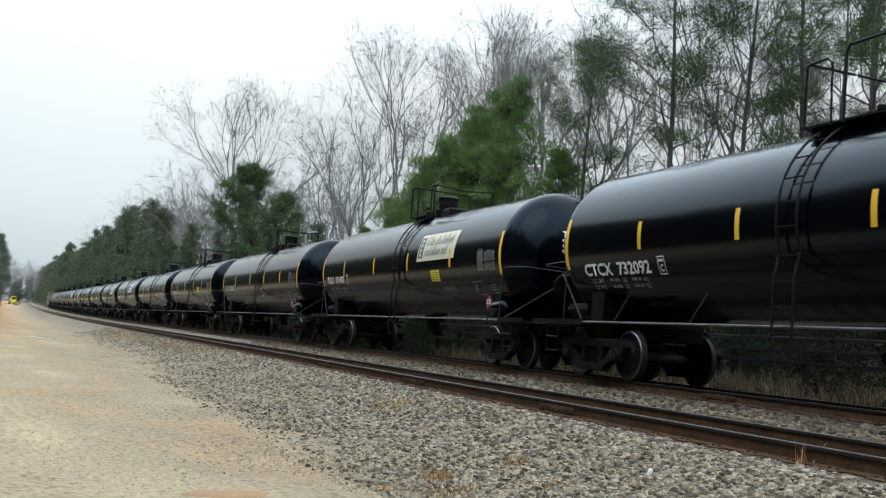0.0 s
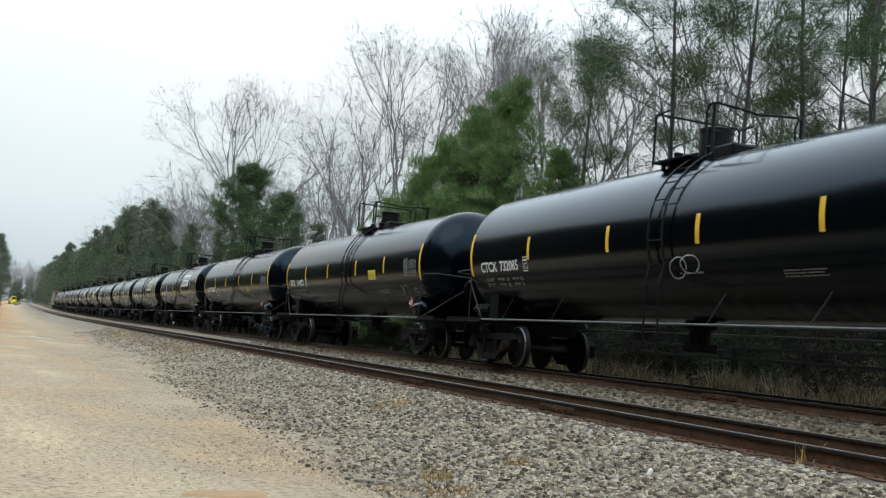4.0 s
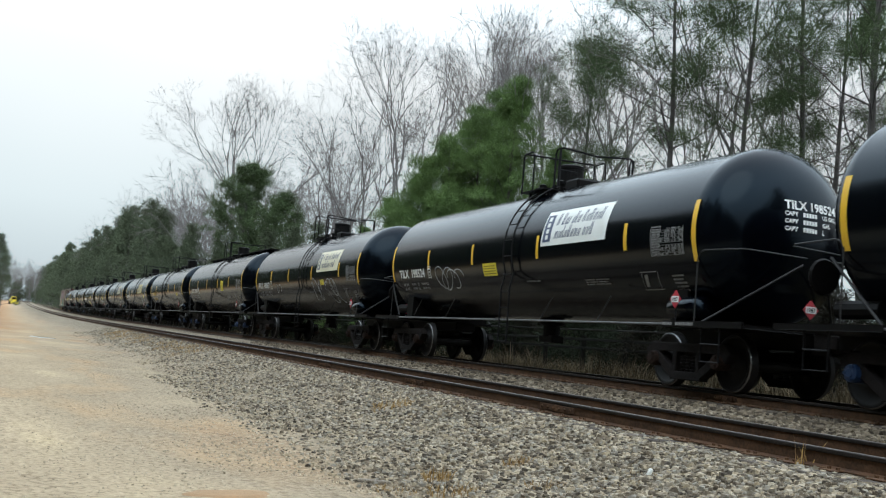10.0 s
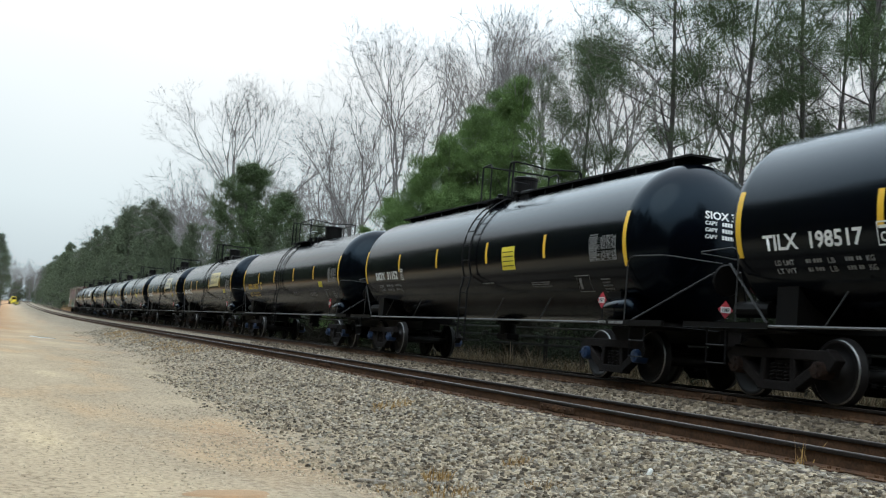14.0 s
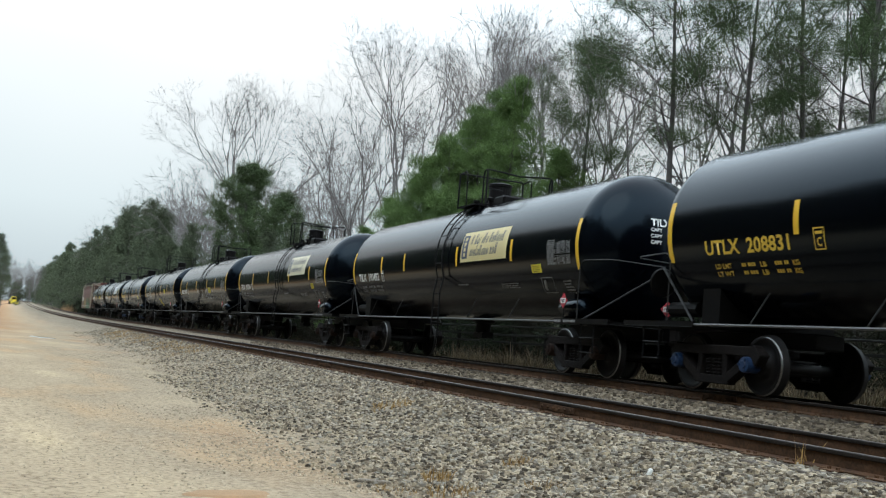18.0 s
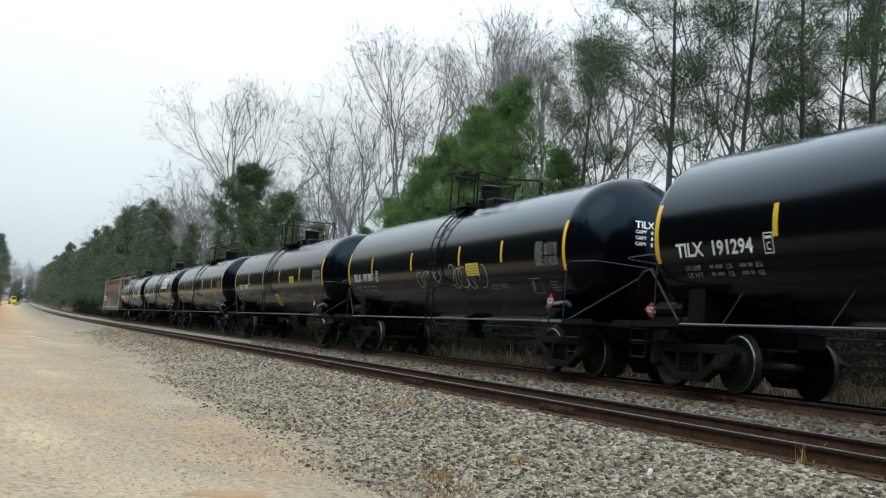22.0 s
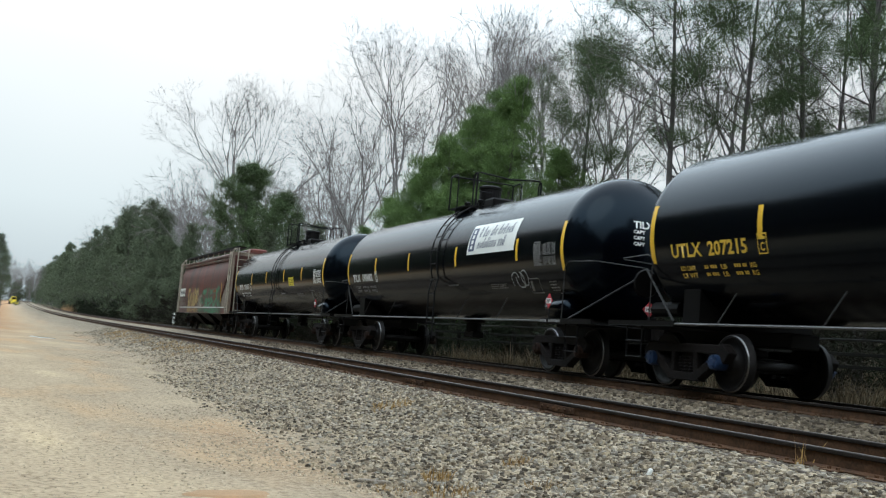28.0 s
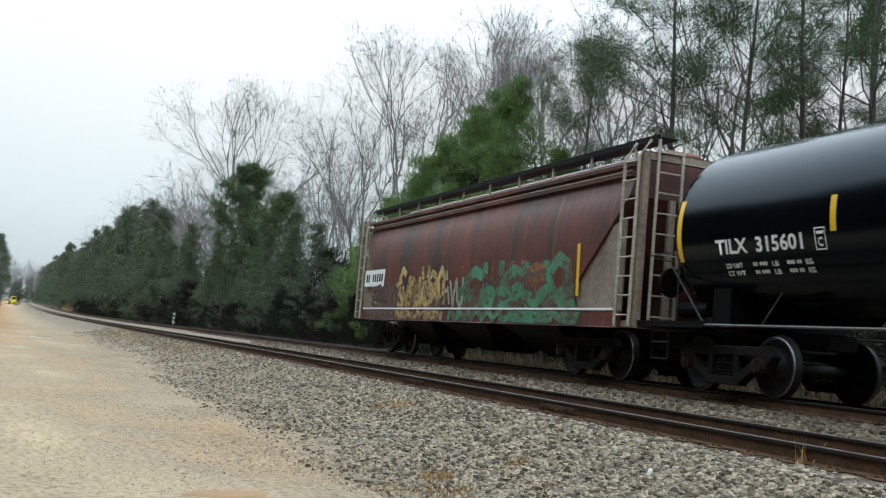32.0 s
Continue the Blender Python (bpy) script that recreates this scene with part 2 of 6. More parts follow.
BED_Z = [4.0, 1.5, 0.3, 0.05, 0.0, 0.16, 0.50, 0.50, 0.72, 0.72, 0.42, 0.6, 0.9, 1.8, 4.0, 7.0, 12.0]


def bed(x):
    """Height of the ground across the line of the tracks."""
    return float(np.interp(x, BED_X, BED_Z))


def ground_material():
    m, n, l, b = principled("dirt_gravel_and_litter")
    b.inputs["Roughness"].default_value = 0.95
    b.inputs["Specular IOR Level"].default_value = 0.1
    tc = n.new("ShaderNodeAttribute")
    tc.attribute_name = "along_line"
    sep = n.new("ShaderNodeSeparateXYZ")
    l.new(tc.outputs["Vector"], sep.inputs[0])

    def noise_at(scale, detail=4, stretch=None):
        t = n.new("ShaderNodeTexNoise")
        t.inputs["Scale"].default_value = scale
        t.inputs["Detail"].default_value = detail
        if stretch:
            mp = n.new("ShaderNodeMapping")
            mp.inputs["Scale"].default_value = stretch
            l.new(tc.outputs["Vector"], mp.inputs[0])
            l.new(mp.outputs[0], t.inputs["Vector"])
        else:
            l.new(tc.outputs["Vector"], t.inputs["Vector"])
        return t.outputs["Fac"]

    def ramp(fac, stops):
        r = n.new("ShaderNodeValToRGB")
        while len(r.color_ramp.elements) < len(stops):
            r.color_ramp.elements.new(0.5)
        for e, (p, c) in zip(r.color_ramp.elements, stops):
            e.position, e.color = p, (*c, 1) if len(c) == 3 else c
        l.new(fac, r.inputs[0])
        return r.outputs[0]

    def mixc(fac, a, c):
        mx = n.new("ShaderNodeMix")
        mx.data_type = "RGBA"
        l.new(fac, mx.inputs[0])
        l.new(a, mx.inputs[6])
        l.new(c, mx.inputs[7])
        return mx.outputs[2]

    def math_node(op, a, v, c=None):
        t = n.new("ShaderNodeMath")
        t.operation = op
        l.new(a, t.inputs[0])
        if hasattr(v, "links"):
            l.new(v, t.inputs[1])
        else:
            t.inputs[1].default_value = v
        if c is not None:
            t.inputs[2].default_value = c
        return t.outputs[0]

    # packed road dirt with pale and red patches, streaked along the road
    dirt = ramp(noise_at(0.45, 8, (1.0, 0.28, 1)), [(0.28, (0.45, 0.255, 0.128)), (0.38, (0.45, 0.315, 0.186)), (0.48, (0.375, 0.295, 0.198)), (0.56, (0.42, 0.332, 0.222)), (0.66, (0.52, 0.410, 0.258))])
    speck = ramp(noise_at(16, 8), [(0.34, (0.42, 0.40, 0.36)), (0.47, (0.90, 0.90, 0.90)), (0.64, (1.22, 1.22, 1.22))])
    mul = n.new("ShaderNodeMix")
    mul.data_type = "RGBA"
    mul.blend_type = "MULTIPLY"
    mul.inputs[0].default_value = 0.62
    l.new(dirt, mul.inputs[6])
    l.new(speck, mul.inputs[7])
    # crushed stone
    vor = n.new("ShaderNodeTexVoronoi")
    vor.inputs["Scale"].default_value = 22
    l.new(tc.outputs["Vector"], vor.inputs["Vector"])
    vs = n.new("ShaderNodeSeparateColor")
    l.new(vor.outputs["Color"], vs.inputs[0])
    stone = ramp(vs.outputs[0], [(0.0, (0.080, 0.066, 0.050)), (0.3, (0.155, 0.130, 0.096)), (0.75, (0.230, 0.194, 0.142)), (1.0, (0.320, 0.270, 0.200))])
    # leaf litter, its tones halved to carry shade from the trees
    litter = ramp(noise_at(0.8, 6), [(0.3, (0.036, 0.028, 0.016)), (0.5, (0.075, 0.056, 0.032)), (0.68, (0.052, 0.054, 0.024))])
    jitter = math_node("MULTIPLY_ADD", noise_at(0.45, 7), 5.0, -2.5)
    xj = math_node("ADD", sep.outputs[0], jitter)
    f_stone = n.new("ShaderNodeMapRange")
    f_stone.inputs[1].default_value, f_stone.inputs[2].default_value = 0.2, 5.2
    l.new(xj, f_stone.inputs[0])
    f_lit = n.new("ShaderNodeMapRange")
    f_lit.inputs[1].default_value, f_lit.inputs[2].default_value = 13.6, 14.6
    l.new(xj, f_lit.inputs[0])
    f_left = n.new("ShaderNodeMapRange")
    f_left.inputs[1].default_value, f_left.inputs[2].default_value = -3.2, -4.6
    l.new(xj, f_left.inputs[0])
    # orange clay on the road's far outer half
    f_y = n.new("ShaderNodeMapRange")
    f_y.inputs[1].default_value, f_y.inputs[2].default_value = 34.0, 80.0
    l.new(sep.outputs[1], f_y.inputs[0])
    f_x = n.new("ShaderNodeMapRange")
    f_x.inputs[1].default_value, f_x.inputs[2].default_value, f_x.inputs[4].default_value = 2.6, -0.8, 0.75
    l.new(xj, f_x.inputs[0])
    clay = n.new("ShaderNodeRGB")
    clay.outputs[0].default_value = (0.30, 0.165, 0.08, 1)
    road = mixc(math_node("MULTIPLY", f_x.outputs[0], f_y.outputs[0]), mul.outputs[2], clay.outputs[0])
    c1 = mixc(f_stone.outputs[0], road, stone)
    c2 = mixc(f_lit.outputs[0], c1, litter)
    c3 = mixc(f_left.outputs[0], c2, litter)
    l.new(c3, b.inputs["Base Color"])
    bp = n.new("ShaderNodeBump")
    bp.inputs["Strength"].default_value = 0.6
    bp.inputs["Distance"].default_value = 0.03
    hsum = math_node("ADD", vor.outputs["Distance"], noise_at(40, 4))
    l.new(hsum, bp.inputs["Height"])
    l.new(bp.outputs[0], b.inputs["Normal"])
    return m


def make_ground():
    xs = np.unique(np.concatenate([np.linspace(-1500, -60, 9), np.linspace(-50, -6, 12), np.arange(-5, 16.01, 0.4), np.linspace(17, 60, 16), np.linspace(80, 1500, 9)]))
    ys = np.unique(np.concatenate([np.linspace(-1200, -60, 7), np.linspace(-50, 0, 12), np.arange(0.5, 40, 0.5), np.arange(40, 120, 2.0), np.linspace(125, 400, 30), np.linspace(450, 2500, 12)]))
    verts, faces, flat = [], [], []
    for y in ys:
        for x in xs:
            z = bed(x)
            if -5 < x < 5.6:
                z += 0.035 * noise.noise((x * 0.7, y * 0.35, 3.1)) + 0.012 * noise.noise((x * 3, y * 2, 7.7))
            elif x > 14 or x < -5:
                z += 0.25 * noise.noise((x * 0.2, y * 0.2, 1.2))
            flat.append((x, y, z))
            verts.append((x + drift(y), y, z + climb(y)))
    w = len(xs)
    for j in range(len(ys) - 1):
        for i in range(w - 1):
            a = j * w + i
            faces.append((a, a + 1, a + w + 1, a + w))
    me = raw_mesh("ground", verts, faces, ground_material(), True)
    along = me.attributes.new("along_line", "FLOAT_VECTOR", "POINT")
    along.data.foreach_set("vector", [c for q in flat for c in q])
    g = new("ground", me)
    tagged(g, "packed dirt road and grey gravel rising to leaf litter", "ground", kind="structure")


make_ground()


# ---------- the two tracks ----------
RAIL_PROFILE = [(-0.07, -0.172), (0.07, -0.172), (0.07, -0.160), (0.012, -0.140), (0.010, -0.045), (0.037, -0.034), (0.037, -0.008), (0.028, 0.0), (-0.028, 0.0), (-0.037, -0.008), (-0.037, -0.034), (-0.010, -0.045), (-0.012, -0.140), (-0.07, -0.160)]


def rail_mesh(y0, y1):
    verts, faces, n = [], [], len(RAIL_PROFILE)
    ys = [y0, 30, 45, 60, 80, 110, 150, 200, 240, 300, 375, 450, 600, y1]
    for y in ys:
        verts += [(px + drift(y), y, pz + climb(y)) for px, pz in RAIL_PROFILE]
    slots = []
    for k in range(len(ys) - 1):
        for i in range(n):
            j = (i + 1) % n
            faces.append((k * n + i, k * n + j, (k + 1) * n + j, (k + 1) * n + i))
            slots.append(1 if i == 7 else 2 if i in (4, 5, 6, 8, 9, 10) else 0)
    faces.append(tuple(range(n)))
    slots.append(0)
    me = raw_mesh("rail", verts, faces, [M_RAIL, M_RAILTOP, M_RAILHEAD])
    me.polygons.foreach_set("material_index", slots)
    bm = bmesh.new()
    bm.from_mesh(me)
    bmesh.ops.recalc_face_normals(bm, faces=bm.faces[:])
    bm.to_mesh(me)
    bm.free()
    return me


def make_track(name, cx, top, label):
    tr = thing(name, label, "railway track", kind="structure", at=pose(cx, 0, top))
    me = rail_mesh(-40, 900)
    for sx in (-RAIL_GAP, RAIL_GAP):
        r = part("rail", me, None, tr, "rust-brown steel rail with a worn bright top")
        r.location = (sx, 0, 0)
    # splice bars and bolts at the joints
    bm = bmesh.new()
    box(bm, -0.036, -0.46, -0.135, -0.012, 0.46, -0.050, 0.006)
    for k in range(6):
        lathe(bm, [(0.0, -0.06), (0.02, -0.06), (0.02, -0.03)], 6, "x", (0, -0.38 + 0.152 * k, -0.092))
    bar = mesh_of(bm, "joint_bar", M_RAIL)
    for y in ((12.1, 17.4, 23.2, 34.6, 46.5) if cx < 9 else (14.2, 26.0, 38.0)):
        j = part("joint_bar", bar, None, tr)
        j.matrix_basis = on_line(-RAIL_GAP, y, 0)
    # sleepers
    bm = bmesh.new()
    box(bm, -1.29, -0.115, -0.33, 1.29, 0.115, -0.175, 0.012)
    tie = mesh_of(bm, "tie", M_TIE)
    bm = bmesh.new()
    box(bm, -0.18, -0.09, -0.175, 0.18, 0.09, -0.160, 0.004)
    for a, b in ((-0.1, 0.05), (0.1, -0.05), (-0.1, -0.05), (0.1, 0.05)):
        box(bm, a - 0.012, b - 0.012, -0.160, a + 0.012, b + 0.012, -0.138)
    plate = mesh_of(bm, "tie_plate", M_RAIL)
    rng = random.Random(5)
    for k in range(110):
        t = part("tie", tie, None, tr)
        t.matrix_basis = pose(rng.uniform(-0.06, 0.06) + drift(6 + 0.53 * k), 6 + 0.53 * k, 0, 0, 0, rng.uniform(-1.2, 1.2))
        if k < 60:
            p_ = part("tie_plate", plate, None, tr)
            p_.location = (-RAIL_GAP + drift(6 + 0.53 * k), 6 + 0.53 * k, 0.002)
    return tr


make_track("track_main", TRACK_X, RAIL_Z, "single main railway track of rusty rails on grey ballast")
make_track("track_siding", SIDING_X, SIDE_Z, "disused siding of brown rails beside the main line")


def stones(name, count, x0, x1, y0, y1, size, seed, label, thin=1.0, material=None):
    """Loose crushed stones strewn over the bed."""
    rng = np.random.RandomState(seed)
    base = np.array([(-1, -1, -0.7), (1, -1, -0.8), (1, 1, -0.7), (-1, 1, -0.8), (-0.7, -0.6, 0.7), (0.6, -0.8, 0.6), (0.8, 0.6, 0.8), (-0.6, 0.7, 0.6)]) * 0.5
    quad = [(0, 1, 5, 4), (1, 2, 6, 5), (2, 3, 7, 6), (3, 0, 4, 7), (4, 5, 6, 7)]
    ys = y0 + (y1 - y0) * rng.rand(count) ** 1.5
    xs = x0 + (x1 - x0) * rng.rand(count) ** thin
    s = size * rng.uniform(0.5, 1.25, count) * np.interp(xs, [1.0, 4.6], [0.5, 1.0])
    shape = np.stack([s * rng.uniform(0.8, 1.3, count), s * rng.uniform(0.7, 1.1, count), s * rng.uniform(0.5, 0.85, count)], 1)
    pts = base[None] * shape[:, None] + rng.normal(0, 0.09, (count, 8, 3)) * s[:, None, None]
    a = rng.uniform(0, 6.28, count)
    c, d = np.cos(a)[:, None], np.sin(a)[:, None]
    px, py = pts[:, :, 0] * c - pts[:, :, 1] * d, pts[:, :, 0] * d + pts[:, :, 1] * c
    ground = np.interp(xs, BED_X, BED_Z) + 0.10 * s + rng.uniform(-0.2, 0.3, count) * s
    verts = np.stack([px + (xs + np.interp(ys, BEND_Y, BEND_X))[:, None], py + ys[:, None], pts[:, :, 2] + ground[:, None]], 2).reshape(-1, 3)
    faces = [tuple(8 * i + k for k in q) for i in range(count) for q in quad]
    ob = new(name, raw_mesh(name, verts.tolist(), faces, material or M_STONE))
    tagged(ob, label, "gravel", kind="stuff")


stones("ballast_stones", 42000, 2.7, 6.45, 5.5, 26, 0.050, 1, "loose grey and tan crushed stones on the siding's shoulder", 0.52)
stones("ballast_stones", 10000, 3.2, 6.45, 26, 70, 0.055, 2, "loose grey crushed stones further along the siding", 0.45)
stones("ballast_stones", 9000, 8.05, 10.45, 8, 45, 0.065, 3, "dark brown crushed stones between the two tracks", 1.0, M_DARKSTONE)
stones("ballast_stones", 4500, 6.3, 8.2, 4.5, 22, 0.055, 7, "dark crushed stones between the siding's rails", 1.0, M_DARKSTONE)
stones("road_stones", 24000, -2.0, 5.0, 6.0, 40, 0.027, 4, "scattered small stones on the dirt road", 0.33, M_GRIT)


# ---------- writing and decals on the tanks ----------
GLYPHS = {}


def text_mesh(body, height, name="lettering"):
    """Flat letters of that height; each word is set once and then scaled."""
    if body not in GLYPHS:
        cu = bpy.data.curves.new(name, "FONT")
        cu.body, cu.size, cu.resolution_u, cu.offset = body, 1 / 0.72, 2, 0.036
        ob = bpy.data.objects.new(name, cu)
        scene.collection.objects.link(ob)
        bpy.context.view_layer.update()
        GLYPHS[body] = bpy.data.meshes.new_from_object(ob.evaluated_get(bpy.context.evaluated_depsgraph_get()))
        bpy.data.objects.remove(ob)
        bpy.data.curves.remove(cu)
    me = GLYPHS[body].copy()
    me.transform(Matrix.Scale(height, 4))
    return me


def on_side(u, z, lift=0.006):
    """A point of the tank's near side: u metres along the car, z over the rail."""
    a = math.asin(max(-0.98, min(0.98, (z - TZ) / TR)))
    r = TR + lift
    return (-r * math.cos(a), u, TZ + r * math.sin(a))


def words_of(me, count):
    """Splits the flat letters of a mesh into its words, at the widest gaps."""
    if count < 2:
        return [me]
    bm = bmesh.new()
    bm.from_mesh(me)
    bm.verts.ensure_lookup_table()
    spans = sorted((min(v.co.x for v in f.verts), max(v.co.x for v in f.verts)) for f in bm.faces)
    gaps, reach = [], spans[0][1]
    for a, b in spans:
        if a > reach:
            gaps.append((a - reach, (a + reach) / 2))
        reach = max(reach, b)
    cuts = sorted(c for _, c in sorted(gaps)[-(count - 1):])
    bm.free()
    out = []
    for k in range(count):
        lo, hi = cuts[k - 1] if k else -1e9, cuts[k] if k < count - 1 else 1e9
        bm = bmesh.new()
        bm.from_mesh(me)
        bmesh.ops.delete(bm, geom=[v for v in bm.verts if not lo < v.co.x < hi], context="VERTS")
        piece = bpy.data.meshes.new(me.name)
        bm.to_mesh(piece)
        bm.free()
        out.append(piece)
    return out


def side_text(body, y_left, y_right, z0, z1, parent, material, label="", lift=0.009):
    me = text_mesh(body, z1 - z0)
    xs = [v.co.x for v in me.vertices]
    k, x0 = (y_left - y_right) / (max(xs) - min(xs)), min(xs)
    for word in words_of(me, len(body.split())):
        for v in word.vertices:
            v.co = on_side(y_left - (v.co.x - x0) * k, z0 + v.co.y, lift)
        word.materials.clear()
        word.materials.append(material)
        part("lettering", word, None, parent, label)


def side_patch(bm, y0, y1, z0, z1, lift=0.006, nz=6, ny=1, slot=0, skew=0.0):
    """A thin sheet that follows the tank's side, with an edge turned in."""
    g = [[bm.verts.new(on_side(y0 + (y1 - y0) * j / ny + skew * i / nz, z0 + (z1 - z0) * i / nz, lift)) for j in range(ny + 1)] for i in range(nz + 1)]
    for i in range(nz):
        for j in range(ny):
            f = bm.faces.new((g[i][j], g[i][j + 1], g[i + 1][j + 1], g[i + 1][j]))
            f.material_index = slot


# ---------- freight trucks ----------
def side_frame_mesh():
    bm = bmesh.new()

    def bar(y0, z0, y1, z1, w, d0=-0.09, d1=0.09):
        a, b = Vector((0, y0, z0)), Vector((0, y1, z1))
        d = (b - a).normalized()
        n_ = Vector((0, -d.z, d.y)) * w / 2
        ring = [a + n_, b + n_, b - n_, a - n_]
        lo = [bm.verts.new((d0, q.y, q.z)) for q in ring]
        hi = [bm.verts.new((d1, q.y, q.z)) for q in ring]
        bm.faces.new(lo)
        bm.faces.new(hi[::-1])
        for k in range(4):
            bm.faces.new((lo[k], hi[k], hi[(k + 1) % 4], lo[(k + 1) % 4]))

    bar(-1.05, 0.66, 1.05, 0.66, 0.15)
    bar(-0.98, 0.60, -0.36, 0.22, 0.15)
    bar(0.98, 0.60, 0.36, 0.22, 0.15)
    bar(-0.42, 0.20, 0.42, 0.20, 0.14)
    for s in (-1, 1):
        bar(s * 0.30, 0.62, s * 0.34, 0.22, 0.11)
        bar(s * 0.92, 0.68, s * 1.12, 0.52, 0.22)
        box(bm, -0.08, s * 0.89 - 0.15, 0.50, 0.08, s * 0.89 + 0.15, 0.66, 0.02)
    bmesh.ops.recalc_face_normals(bm, faces=bm.faces[:])
    bmesh.ops.bevel(bm, geom=[e for e in bm.edges if e.calc_length() > 0.12], offset=0.014, segments=1, affect="EDGES")
    return mesh_of(bm, "side_frame", M_TRUCK)


def spring_mesh():
    bm = bmesh.new()
    tube(bm, [(0.055 * math.cos(t * 0.9), 0.055 * math.sin(t * 0.9), 0.27 + t * 0.0075) for t in range(0, 36)], 0.016, 5)
    return mesh_of(bm, "spring", M_TRUCK)


def wheelset_mesh():
    bm = bmesh.new()
    for s in (-1, 1):
        x = s * RAIL_GAP
        prof = [(0.10, x + s * 0.10), (0.13, x + s * 0.10), (0.14, x + s * 0.03), (0.30, x + s * 0.005), (0.385, x + s * 0.055), (0.400, x + s * 0.068), (0.437, x + s * 0.068), (0.457, x + s * 0.052), (0.458, x - s * 0.035), (0.485, x - s * 0.045), (0.485, x - s * 0.066), (0.40, x - s * 0.066), (0.30, x - s * 0.02), (0.12, x - s * 0.04), (0.10, x - s * 0.09)]
        # bright steel on the chamfer only; the tread's dark reflection is in its colour
        lathe(bm, prof, 40, "x", (0, 0, 0), slots=[0, 0, 0, 0, 0, 0, 1, 0, 0, 0, 0, 0, 0, 0])
    lathe(bm, [(0.085, -1.06), (0.085, 1.06)], 14, "x")
    return mesh_of(bm, "wheelset", [M_WHEEL, M_RIM_STEEL])


def cap_mesh(m):
    bm = bmesh.new()
    lathe(bm, [(0.0, -0.19), (0.055, -0.19), (0.065, -0.175), (0.115, -0.165), (0.125, -0.09), (0.125, 0.06)], 18, "x")
    for k in range(3):
        a = k * 2.1
        box(bm, -0.2, 0.085 * math.cos(a) - 0.015, 0.085 * math.sin(a) - 0.015, -0.165, 0.085 * math.cos(a) + 0.015, 0.085 * math.sin(a) + 0.015)
    return mesh_of(bm, "bearing_cap", m)


SIDE_FRAME, SPRINGS, WHEELSET = side_frame_mesh(), spring_mesh(), wheelset_mesh()
CAP, CAP_BLUE = cap_mesh(M_CAPS), cap_mesh(M_BLUE)
WHEELS = []


def add_truck(car, y, blue=False):
    bm = bmesh.new()
    box(bm, -1.0, -0.2, 0.42, 1.0, 0.2, 0.60, 0.03)
    box(bm, -0.35, -0.35, 0.60, 0.35, 0.35, 0.74, 0.03)
    for s in (-1, 1):
        box(bm, -0.72, s * 0.42 - 0.05, 0.34, 0.72, s * 0.42 + 0.05, 0.46, 0.01)
    tr = part("truck", bm, M_TRUCK, car, "dusty dark cast-steel freight truck")
    tr.location = (0, y, 0)
    for s in (-1, 1):
        f = part("side_frame", SIDE_FRAME, None, tr)
        f.location = (s * 1.0, 0, 0)
        for w in (-0.15, 0.0, 0.15):
            q = part("spring", SPRINGS, None, tr)
            q.location = (s * 1.0, w, 0)
        for w in (-0.89, 0.89):
            c = part("bearing_cap", CAP_BLUE if blue else CAP, None, tr, "blue bearing cap" if blue else "")
            c.matrix_basis = pose(s * 1.0, w, 0.457, 0, 0, 0 if s < 0 else 180)
    for w in (-0.89, 0.89):
        ws = part("wheelset", WHEELSET, None, tr, "dark steel wheelset with bright worn rims", True)
        ws.location = (0, w, 0.457)
        WHEELS.append(ws)
    return tr


# ---------- tank car ----------
def tank_mesh(half):
    bm = bmesh.new()
    prof = [(1e-5, -half - 0.74)]
    for k in range(1, 11):
        a = math.pi / 2 * k / 10
        prof.append((TR * math.sin(a), -half - 0.74 * math.cos(a)))
    prof += [(TR, -half + 0.03), (TR, -half * 0.5)]
    prof += [(TR, 0.0)]
    full = prof + [(r, -y) for r, y in reversed(prof[:-1])]
    lathe(bm, full, 72, "y", (0, 0, TZ))
    bmesh.ops.remove_doubles(bm, verts=bm.verts[:], dist=1e-4)
    bmesh.ops.recalc_face_normals(bm, faces=bm.faces[:])
    me = mesh_of(bm, "tank", M_TANK)
    return me


TANKS = {h: tank_mesh(h) for h in (7.32, 7.56)}


